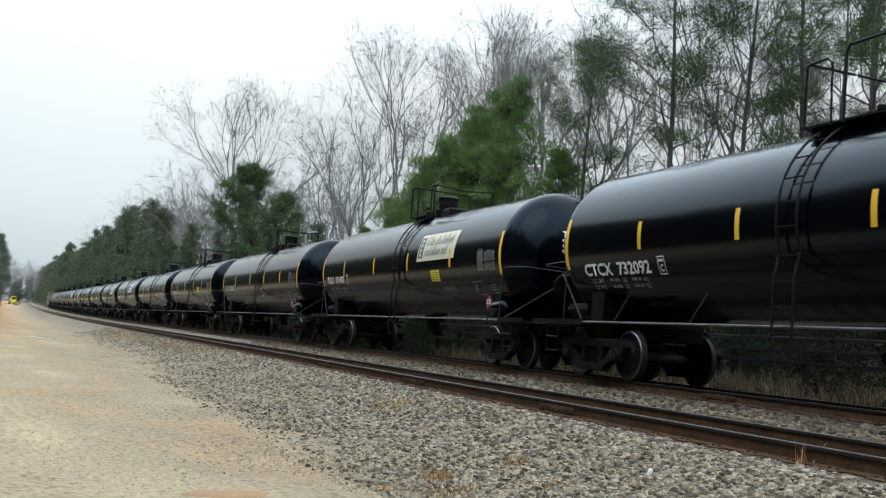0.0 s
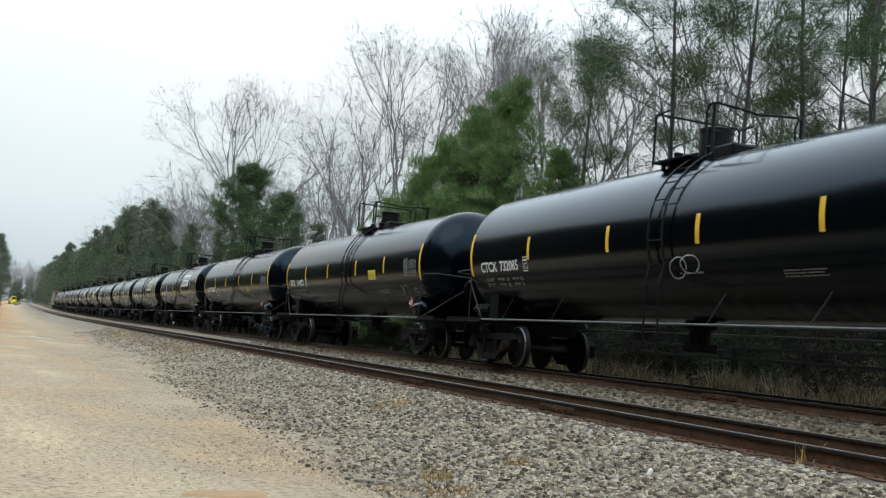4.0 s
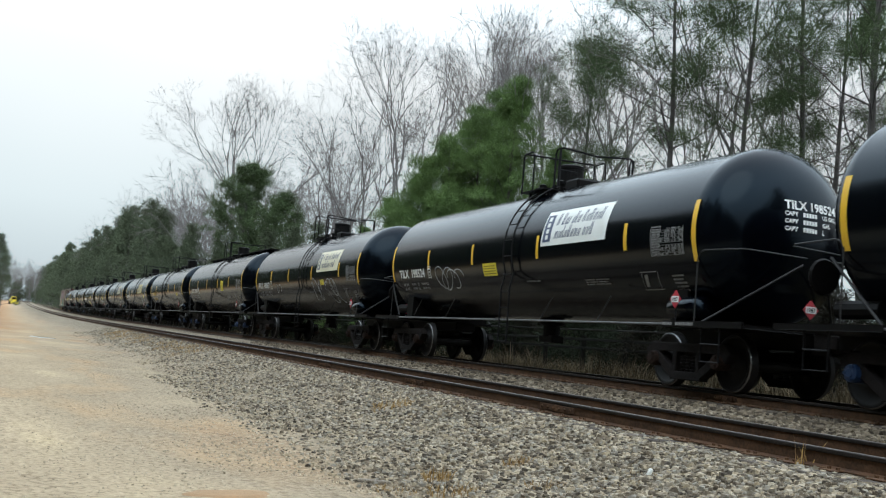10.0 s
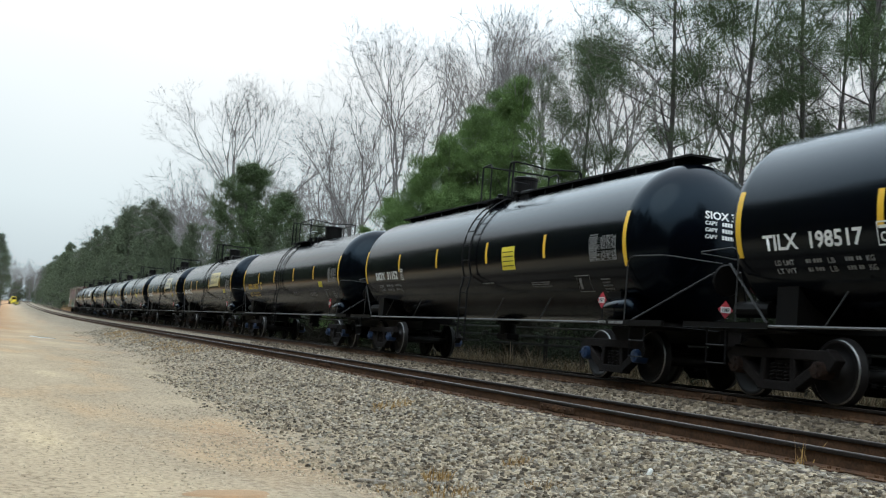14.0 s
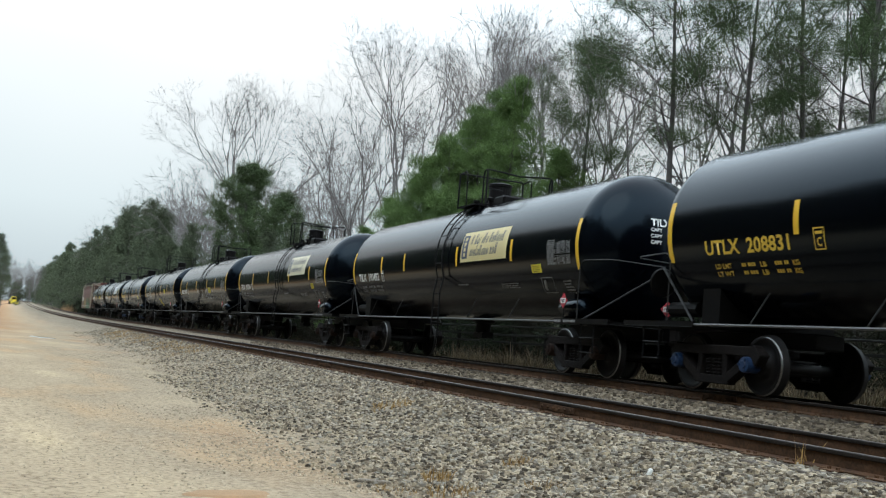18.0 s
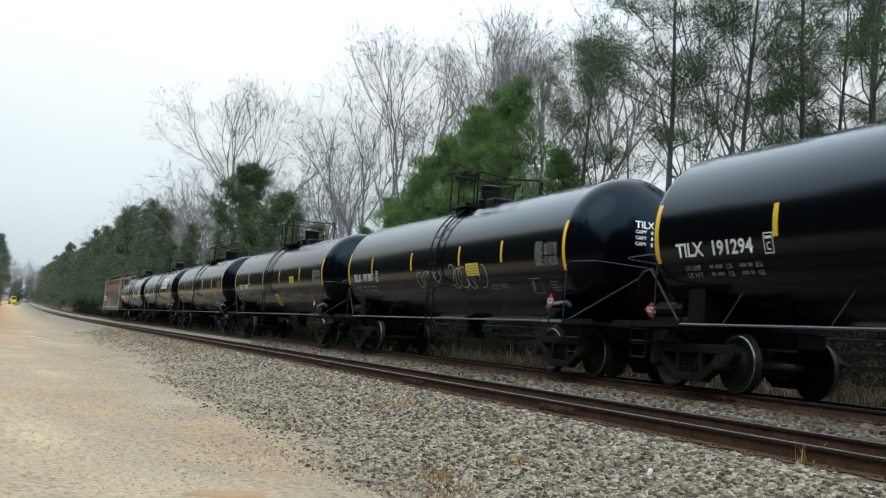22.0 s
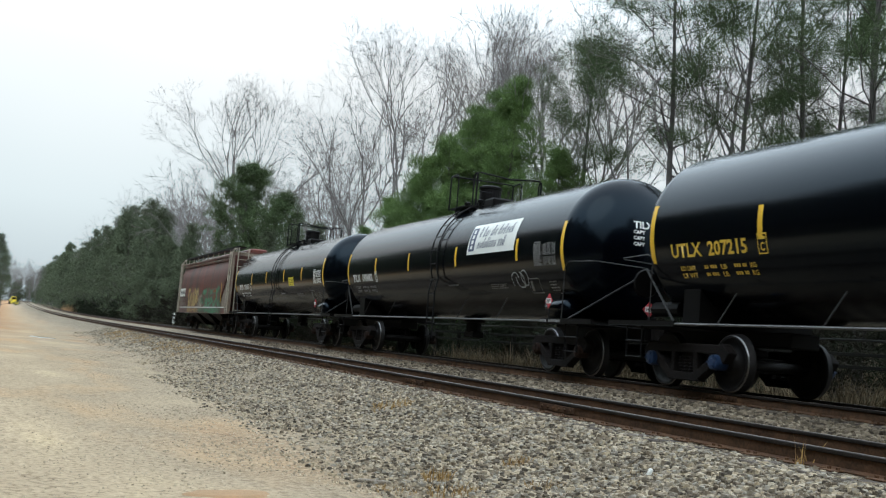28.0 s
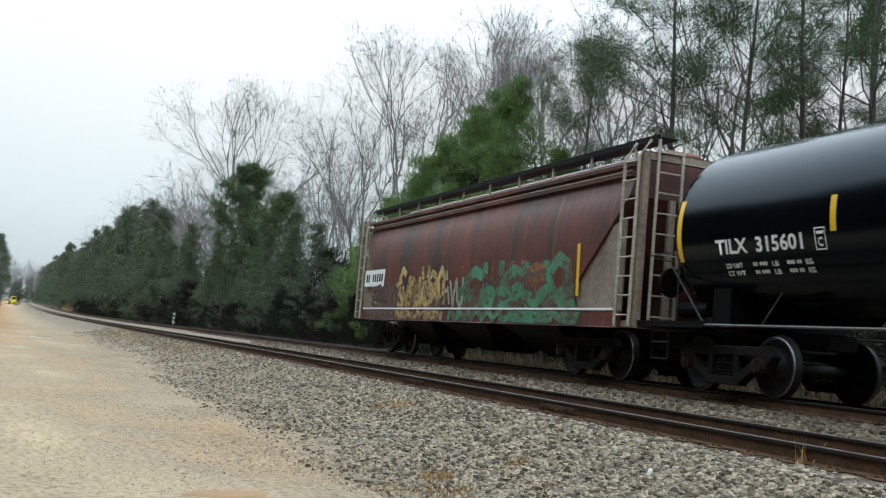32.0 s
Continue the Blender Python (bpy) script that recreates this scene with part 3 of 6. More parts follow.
def end_gear(car, s, half):
    """Platform, stub sill, coupler, railings and steps of one end; s is -1 at the leading end."""
    e = half + 1.35
    bm = bmesh.new()
    box(bm, -1.42, s * (half - 0.75), 0.98, 1.42, s * (e - 0.05), 1.05, 0.01)
    bmesh.ops.recalc_face_normals(bm, faces=bm.faces[:])
    part("end_platform", bm, M_FRAME, car)
    for sx in (-1, 1):
        bm = bmesh.new()
        box(bm, sx * 1.40, s * (half - 0.75), 0.98, sx * 1.45, s * (e - 0.05), 1.07, 0.004)
        bmesh.ops.recalc_face_normals(bm, faces=bm.faces[:])
        part("platform_curb", bm, M_FRAME, car)
    bm = bmesh.new()
    box(bm, -0.28, s * (half - 2.2), 0.76, 0.28, s * (e - 0.05), 1.00, 0.02)
    bmesh.ops.recalc_face_normals(bm, faces=bm.faces[:])
    part("stub_sill", bm, M_FRAME, car)
    bm = bmesh.new()
    box(bm, -0.10, s * (e - 0.2), 0.78, 0.10, s * (e + 0.16), 0.98, 0.03)
    box(bm, -0.20, s * (e + 0.12), 0.74, 0.14, s * (e + 0.37), 1.02, 0.05)
    bmesh.ops.recalc_face_normals(bm, faces=bm.faces[:])
    part("coupler", bm, M_TRUCK, car)
    # saddle that carries the tank
    bm = bmesh.new()
    n = 14
    ring0, ring1 = [], []
    for k in range(n + 1):
        a = math.radians(-140 + 100 * k / n)
        for ring, y in ((ring0, s * (half - 1.0)), (ring1, s * (half - 0.55))):
            ring.append(bm.verts.new((TR * 1.003 * math.cos(a), y, TZ + TR * 1.003 * math.sin(a))))
    low0 = [bm.verts.new((v.co.x, v.co.y, 1.0)) for v in ring0]
    low1 = [bm.verts.new((v.co.x, v.co.y, 1.0)) for v in ring1]
    for k in range(n):
        bm.faces.new((ring0[k], ring0[k + 1], low0[k + 1], low0[k]))
        bm.faces.new((ring1[k], ring1[k + 1], low1[k + 1], low1[k]))
    for a_, b_ in ((0, 0), (n, n)):
        bm.faces.new((ring0[a_], ring1[a_], low1[a_], low0[a_]))
    bmesh.ops.recalc_face_normals(bm, faces=bm.faces[:])
    part("saddle", bm, M_FRAME, car)
    # corner railings
    for sx in (-1, 1):
        bm = bmesh.new()
        x = sx * 1.40
        top = 2.20
        tube(bm, [(x, s * (half + 0.05), 1.05), (x, s * (half + 0.05), top - 0.12), (x, s * (half + 0.12), top - 0.03), (x, s * (half + 0.22), top), (x * 0.97, s * (e - 0.30), top - 0.02), (x * 0.90, s * (e - 0.16), top - 0.03), (x * 0.2, s * (e - 0.10), top - 0.06)], 0.012, 6)
        part("end_railing", bm, M_BRACKET, car)
        bm = bmesh.new()
        tube(bm, [(x, s * (half + 0.25), 1.0), (x * 0.99, s * (half + 0.25), 0.45), (x * 0.99, s * (half + 0.72), 0.45), (x, s * (half + 0.72), 1.0)], 0.018, 6)
        tube(bm, [(x, s * (half + 0.25), 0.72), (x, s * (half + 0.72), 0.72)], 0.016, 6)
        part("end_step", bm, M_RAILING, car)
        bm = bmesh.new()
        tube(bm, [(x, s * (half - 0.75), 1.0), (x * 0.93, s * (half + 0.38), TZ - 0.6)] if s > 0 else [(x * 0.95, s * (half + 0.1), 1.05), (x * 0.15, s * (e - 0.25), 2.05)], 0.02, 6)
        part("end_brace", bm, M_BRACKET, car)


def top_gear(car, y0=0.0, style=0, lad=0.0):
    """Ladder, platform, railings and the valve housing at the middle of the tank's top."""
    top = TZ + TR
    bm = bmesh.new()
    l0, l1 = y0 + lad + 0.58, y0 + lad + 1.0
    arc = [math.radians(d) for d in range(-20, 68, 7)]
    for y in (l0, l1):
        pts = [(-1.53, y, 0.50), (-1.55, y, 1.7)] + [((-TR - 0.09) * math.cos(a), y, TZ + (TR + 0.09) * math.sin(a)) for a in arc]
        tube(bm, pts, 0.020, 6)
    for k in range(5):
        tube(bm, [(-1.54, l0, 0.56 + 0.36 * k), (-1.54, l1, 0.56 + 0.36 * k)], 0.013, 5)
    for d in range(-6, 66, 13):
        a = math.radians(d)
        q = ((-TR - 0.09) * math.cos(a), TZ + (TR + 0.09) * math.sin(a))
        tube(bm, [(q[0], l0, q[1]), (q[0], l1, q[1])], 0.013, 5)
    part("ladder", bm, M_RAILING, car, "black steel ladder curving over the tank")
    long_ = style == 2
    p0, p1 = (y0 - 1.0, y0 + 1.4) if long_ else (y0 - 1.0, y0 + 1.45) if style == 1 else (y0 - 0.75, y0 + 0.38)
    # grating steps on the tank's shoulders, round the housing
    for x in (-0.72, 0.72):
        zt = TZ + math.sqrt(TR * TR - 0.52 ** 2)
        bm = bmesh.new()
        box(bm, x - 0.20, p0, zt, x + 0.20, p1, zt + 0.025)
        for k in range(int((p1 - p0) / 0.28)):
            yy = p0 + 0.05 + 0.28 * k
            box(bm, x - 0.20, yy, zt + 0.02, x + 0.20, yy + 0.02, zt + 0.04)
        for yy in (p0 + 0.1, p1 - 0.1):
            box(bm, x - 0.03, yy - 0.03, TZ + 1.1, x + 0.03, yy + 0.03, zt + 0.01)
        part("top_platform", bm, M_FRAME, car)
    bm = bmesh.new()
    box(bm, -0.52, p1 - 0.55 if not long_ else y0 + 0.55, top + 0.02, 0.52, p1, top + 0.05)
    box(bm, -0.40, p1 - 0.5, top - 0.03, 0.40, p1 - 0.44, top + 0.03)
    part("top_step", bm, M_FRAME, car)
    # gate at the ladder's end and the arch over the tank
    zb = top - 0.12
    g, zg, r0, r1, zr = (1.3, 0.88, 0.5, -0.45, 0.98) if long_ else (1.37, 0.80, 0.2, -1.35, 0.72) if style == 1 else (0.32, 0.82, -1.25, -1.42, 0.70)
    zg, zr = top + zg, top + zr
    for x in (-0.92, 0.92):
        bm = bmesh.new()
        tube(bm, [(x, y0 + g, zb), (x, y0 + g, zg - 0.06), (x * 0.95, y0 + g, zg), (x * 0.02, y0 + g, zg)], 0.022, 6)
        part("gate_rail", bm, M_RAILING, car)
        bm = bmesh.new()
        tube(bm, [(x, y0 + g, zg - 0.03), (x, y0 + g - 0.42, zg), (x, y0 + g - 0.52, zg - 0.08), (x, y0 + g - 0.55, zb)], 0.018, 6)
        part("gate_post", bm, M_RAILING, car)
        bm = bmesh.new()
        tube(bm, [(x, y0 + r0, zb), (x, y0 + r0, zr - 0.1), (x, y0 + r0 - 0.06, zr), (x * 0.98, y0 + r1 + 0.06, zr + 0.02), (x * 0.9, y0 + r1, zr + 0.03), (x * 0.45, y0 + r1, zr), (x * 0.01, y0 + r1, zr - 0.04)], 0.022, 6)
        part("platform_railing", bm, M_RAILING, car)
        bm = bmesh.new()
        tube(bm, [(x * 0.98, y0 + r1, zb), (x * 0.98, y0 + r1, zr)], 0.026, 6)
        part("rail_post", bm, M_RAILING, car)
        bm = bmesh.new()
        tube(bm, [(x, y0 + g, zb + 0.42), (x, y0 + r1, zb + 0.36)] if x > 0 else [(x, y0 + r1, zb + 0.38), (x * 0.5, y0 + r1, zb + 0.36)], 0.014, 6)
        part("rail_brace", bm, M_RAILING, car)
    bm = bmesh.new()
    if style == 1:
        lathe(bm, [(0.26, top - 0.16), (0.26, top + 0.02), (0.33, top + 0.06), (0.33, top + 0.46), (0.355, top + 0.47), (0.355, top + 0.52), (0.30, top + 0.55), (0.0, top + 0.56)], 24, "z", (0, y0 - 1.5, 0))
    else:
        lathe(bm, [(0.42, top - 0.16), (0.42, top + 0.03), (0.30, top + 0.06), (0.29, top + 0.50), (0.31, top + 0.51), (0.31, top + 0.57), (0.24, top + 0.60), (0.0, top + 0.60)], 24, "z", (0, y0 - 0.25, 0))
    part("valve_housing", bm, M_FRAME, car, "black steel valve housing", False)
    bm = bmesh.new()
    yb = y0 - 0.55 if style != 1 else y0 + 0.2
    box(bm, -0.30, yb - 0.62, top - 0.06, 0.34, yb, top + 0.20, 0.05)
    part("valve_box", bm, M_FRAME, car)
    bm = bmesh.new()
    lathe(bm, [(0.25, top - 0.06), (0.25, top + 0.12), (0.30, top + 0.13), (0.30, top + 0.18), (0.0, top + 0.22)], 20, "z", (0.1, y0 + (0.55 if long_ else -0.7 if style == 1 else 0.18), 0))
    part("manway", bm, M_FRAME, car)
    for a_, c_ in ((-0.45, 0.12), (0.3, 0.16), (0.45, 0.1)):
        bm = bmesh.new()
        yy = y0 - 0.1 + a_ * 1.4
        lathe(bm, [(0.05, top - 0.05), (0.05, top + c_), (0.09, top + c_ + 0.01), (0.09, top + c_ + 0.07), (0.0, top + c_ + 0.1)], 10, "z", (-0.42 + 0.1 * a_, yy, -0.06))
        part("valve", bm, M_FRAME, car)


def under_gear(car, half):
    for sx in (-1, 1):
        x = sx * 1.42
        bm = bmesh.new()
        tube(bm, [(x, -half + 0.75, 1.02), (x, half - 0.75, 1.02)], 0.022, 6)
        part("side_pipe", bm, M_SILL, car, "thin grey-edged pipe along the tank's side")
        for y in (-4.9, -2.6, 2.6, 4.9):
            bm = bmesh.new()
            tube(bm, [(x, y + 0.55, 1.02), (x * 0.93, y + 0.25, TZ - TR * 0.72)], 0.011, 5)
            part("pipe_bracket", bm, M_BRACKET, car)
    bm = bmesh.new()
    lathe(bm, [(0.20, TZ - TR - 0.34), (0.20, TZ - TR - 0.1), (0.30, TZ - TR - 0.06), (0.30, TZ - TR + 0.05)], 16, "z", (0, 0.1, 0))
    box(bm, -0.16, -0.25, 0.62, 0.16, 0.4, 0.78, 0.03)
    part("outlet_valve", bm, M_FRAME, car)
    bm = bmesh.new()
    lathe(bm, [(0.0, -half + 0.05), (0.17, -half + 0.08), (0.20, -half + 0.14), (0.20, -half + 0.86), (0.17, -half + 0.92), (0.0, -half + 0.95)], 18, "y", (-1.12, 0, 1.30))
    part("air_tank", bm, M_TANK, car, "glossy black steel air reservoir", True)
    bm = bmesh.new()
    tube(bm, [(-0.9, half - 0.2, 1.3), (-0.9, half + 0.6, 1.3)], 0.13, 10)
    lathe(bm, [(0.24, -0.03), (0.26, 0.0), (0.24, 0.03)], 20, "y", (-1.0, half + 0.85, 1.75))
    part("brake_gear", bm, M_FRAME, car)


def stripe_set(car, half, ys, m):
    for y in ys:
        bm = bmesh.new()
        side_patch(bm, y - 0.055, y + 0.055, 2.30, 2.78, 0.005)
        part("reflector_stripe", bm, m, car, "upright yellow reflective stripe")
    for s in (-1, 1):
        bm = bmesh.new()
        y = s * half
        side_patch(bm, y - 0.06, y + 0.06, 2.03, 3.02, 0.005, 12)
        part("reflector_stripe", bm, m, car, "long yellow reflective stripe round the head seam")


def bars(car, y0, y1, z0, z1, rows, m, seed=0, words=5):
    """Illegible small lettering as plain bars."""
    bm = bmesh.new()
    rng = random.Random(seed)
    h = (z1 - z0) / (rows * (1.5 if rows == 1 else 2.1))
    for r in range(rows):
        z = z1 - (r + 0.5) * (z1 - z0) / rows
        y = y0
        while y > y1 + 0.05:
            w = rng.uniform(0.035, 0.05)
            side_patch(bm, y, max(y - w, y1), z - h / 2, z + h / 2, 0.005, 1)
            y -= w + (0.05 if rng.random() < 0.12 else 0.014)
    bmesh.ops.recalc_face_normals(bm, faces=bm.faces[:])
    return tagged(part("stencilling", bm, m, car, "small illegible stencilled lines"), kind="stuff")


def data_panel(car, y0, y1, z0, z1, m):
    bm = bmesh.new()
    step = (z1 - z0) / 11
    for k in range(12):
        z = z0 + step * k
        if k < 11:
            side_patch(bm, y0, y1, z - 0.003, z + 0.003, 0.005, 1)
        rng = random.Random(k)
        for c, d, p in ((0.02, 0.40, 0.95), (0.45, 0.60, 0.8), (0.65, 0.80, 0.8), (0.85, 0.98, 0.75)):
            if k in (4, 11) and c > 0.1:
                continue
            y, end = y0 + (y1 - y0) * c, y0 + (y1 - y0) * (d if c > 0.1 else rng.uniform(0.25, d))
            while y > end:
                if rng.random() < p:
                    side_patch(bm, y, y - 0.022, z + step * 0.24, z + step * 0.80, 0.005, 1)
                y -= 0.03
    for y in (y0, y1):
        side_patch(bm, y - 0.006, y + 0.006, z0, z1, 0.005, 6)
    bmesh.ops.recalc_face_normals(bm, faces=bm.faces[:])
    part("data_panel", bm, m, car, "white stencilled table of inspection data")


def plate_mark(car, y, z, letter, m):
    bm = bmesh.new()
    h = 0.15
    for a in ((y - 0.105, y - 0.09, z - h, z + h), (y + 0.09, y + 0.105, z - h, z + h), (y - 0.105, y + 0.105, z - h, z - h + 0.018), (y - 0.105, y + 0.105, z + h - 0.018, z + h), (y - 0.07, y + 0.07, z + 0.06, z + 0.10)):
        side_patch(bm, a[0], a[1], a[2], a[3], 0.006, 2)
    bmesh.ops.recalc_face_normals(bm, faces=bm.faces[:])
    pm = part("plate_mark", bm, m, car, "small framed clearance mark")
    side_text(letter, y + 0.045, y - 0.045, z - 0.10, z + 0.02, pm, m)


def hazard_placard(car, m):
    """A red diamond on a short bracket; m places it with its face to -x."""
    bm = bmesh.new()
    r = 0.148
    f = bm.faces.new([bm.verts.new(m @ Vector(v)) for v in ((-0.03, 0, r), (-0.03, -r, 0), (-0.03, 0, -r), (-0.03, r, 0))])
    ex = bmesh.ops.extrude_face_region(bm, geom=[f])
    off = m.to_3x3() @ Vector((0.012, 0, 0))
    bmesh.ops.translate(bm, vec=off, verts=[v for v in ex["geom"] if isinstance(v, bmesh.types.BMVert)])
    bmesh.ops.recalc_face_normals(bm, faces=bm.faces[:])
    pl = part("hazard_placard", bm, M_RED, car, "red diamond hazard placard with a white band")
    bm = bmesh.new()
    box(bm, -0.037, -0.10, -0.05, -0.033, 0.10, 0.05, 0, m)
    part("placard_band", bm, M_WHITE, pl)
    bm = bmesh.new()
    tube(bm, [m @ Vector((-0.004, 0, 0.1)), m @ Vector((-0.004, 0, -0.42))], 0.014, 6)
    part("placard_bracket", bm, M_RAILING, pl)
    me = text_mesh("1987", 0.065)
    xs = [v.co.x for v in me.vertices]
    for v in me.vertices:
        v.co = m @ Vector((-0.040, 0.08 - (v.co.x - min(xs)) * 0.16 / (max(xs) - min(xs)), -0.033 + v.co.y))
    me.materials.clear()
    me.materials.append(M_RAILING)
    part("placard_number", me, None, pl)


def logo_sign(car, y0, y1, z0, z1, m):
    """Large rectangular company sign: its words stand as plain bars."""
    bm = bmesh.new()
    side_patch(bm, y0, y1, z0, z1, 0.005, 8, 2, skew=-0.05)
    bmesh.ops.recalc_face_normals(bm, faces=bm.faces[:])
    sg = part("logo_sign", bm, m, car, "large cream rectangular company sign with navy print")
    bm = bmesh.new()
    side_patch(bm, y0 - 0.08, y0 - 0.42, z0 + 0.08, z1 - 0.08, 0.008, 6)
    bmesh.ops.recalc_face_normals(bm, faces=bm.faces[:])
    part("emblem", bm, M_NAVY, sg)
    bm = bmesh.new()
    for k in range(4):
        zz = z0 + 0.13 + k * (z1 - z0 - 0.22) / 4
        side_patch(bm, y0 - 0.19, y0 - 0.31, zz, zz + 0.09, 0.011, 2)
    bmesh.ops.recalc_face_normals(bm, faces=bm.faces[:])
    part("emblem_mark", bm, m, sg)
    bm = bmesh.new()
    rng = random.Random(3)
    for r, (za, zb) in enumerate(((0.56, 0.82), (0.18, 0.44))):
        y = y0 - 0.56
        end = y1 + (0.14 if r == 0 else 0.45)
        while y > end + 0.06:
            zt = zb + (0.08 if rng.random() < 0.3 else -0.05)
            for stroke in range(rng.choice((1, 2, 2, 2))):
                side_patch(bm, y, y - 0.030, z0 + (z1 - z0) * za, z0 + (z1 - z0) * zt, 0.008, 2, skew=-0.06)
                if rng.random() < 0.5:
                    zm = rng.choice((za, (za + zb) / 2, zb - 0.08))
                    side_patch(bm, y - 0.03, y - 0.055, z0 + (z1 - z0) * zm, z0 + (z1 - z0) * (zm + 0.05), 0.008, 1, skew=-0.02)
                y -= 0.055
            y -= 0.10 if rng.random() < 0.10 else 0.022
    bmesh.ops.recalc_face_normals(bm, faces=bm.faces[:])
    part("sign_print", bm, M_NAVY, sg)


def yellow_card(car, y0, y1, z0, z1, m=None, skew=0.0):
    bm = bmesh.new()
    side_patch(bm, y0, y1, z0, z1, 0.005, 4, skew=skew)
    bmesh.ops.recalc_face_normals(bm, faces=bm.faces[:])
    c = part("notice_card", bm, m or M_PLACARD, car, "yellow rectangular notice with small dark print")
    bm = bmesh.new()
    for k in range(4):
        zz = z0 + (z1 - z0) * (0.15 + 0.2 * k)
        side_patch(bm, y0 - 0.06, y1 + 0.06, zz, zz + (z1 - z0) * 0.04, 0.008, 1)
    bmesh.ops.recalc_face_normals(bm, faces=bm.faces[:])
    part("notice_print", bm, M_RAILING, c)


def scrawl(car, y0, y1, z0, z1, seed, loops=5, m=None, width=0.022):
    """Sprayed looping strokes."""
    rng = random.Random(seed)
    bm = bmesh.new()
    for k in range(loops):
        cy = y0 + (y1 - y0) * (k + 0.5) / loops
        cz = (z0 + z1) / 2 + rng.uniform(-0.1, 0.1) * (z1 - z0)
        ry, rz = abs(y1 - y0) / loops * rng.uniform(0.4, 0.9), (z1 - z0) * rng.uniform(0.3, 0.5)
        a0, turn, tilt = rng.uniform(0, 6.28), rng.uniform(3.0, 7.5), rng.uniform(-0.6, 0.6)
        last = None
        for i in range(19):
            t = a0 + turn * i / 18
            u, w = ry * math.cos(t), rz * math.sin(t * rng.choice((1, 1, 1.02)))
            q = Vector((cy + u + tilt * w, min(max(cz + w, z0), z1), 0))
            if last is not None and (q - last).length > 1e-4:
                d = (q - last).normalized()
                nn = Vector((-d.y, d.x, 0)) * width * 0.5
                f = bm.faces.new([bm.verts.new(on_side(v.x, v.y, 0.006)) for v in (last + nn, q + nn, q - nn, last - nn)])
            last = q
    bmesh.ops.recalc_face_normals(bm, faces=bm.faces[:])
    part("spray_scrawl", bm, m or M_SCRAWL, car, "pale looping spray-paint scrawl")


def head_text(body, x0, x1, z0, z1, half, parent, m):
    me = text_mesh(body, z1 - z0)
    xs = [v.co.x for v in me.vertices]
    first, k = min(xs), (x1 - x0) / (max(xs) - min(xs))
    for word in words_of(me, len(body.split())):
        for v in word.vertices:
            x, z = x0 + (v.co.x - first) * k, z0 + v.co.y
            rr = min(0.98, math.hypot(x, z - TZ) / TR)
            v.co = (x, -half - 0.74 * math.sqrt(1 - rr * rr) - 0.010, z)
        word.materials.clear()
        word.materials.append(m)
        part("lettering", word, None, parent)


def head_bars(x0, x1, z0, z1, half, parent, m):
    bm = bmesh.new()
    def at(x, z):
        rr = min(0.98, math.hypot(x, z - TZ) / TR)
        return bm.verts.new((x, -half - 0.74 * math.sqrt(1 - rr * rr) - 0.008, z))
    x = x0
    while x < x1 - 0.02:
        w = 0.045
        bm.faces.new((at(x, z0), at(x + w, z0), at(x + w, z1), at(x, z1)))
        x += 0.06
    tagged(part("stencilling", bm, m, parent), kind="stuff")


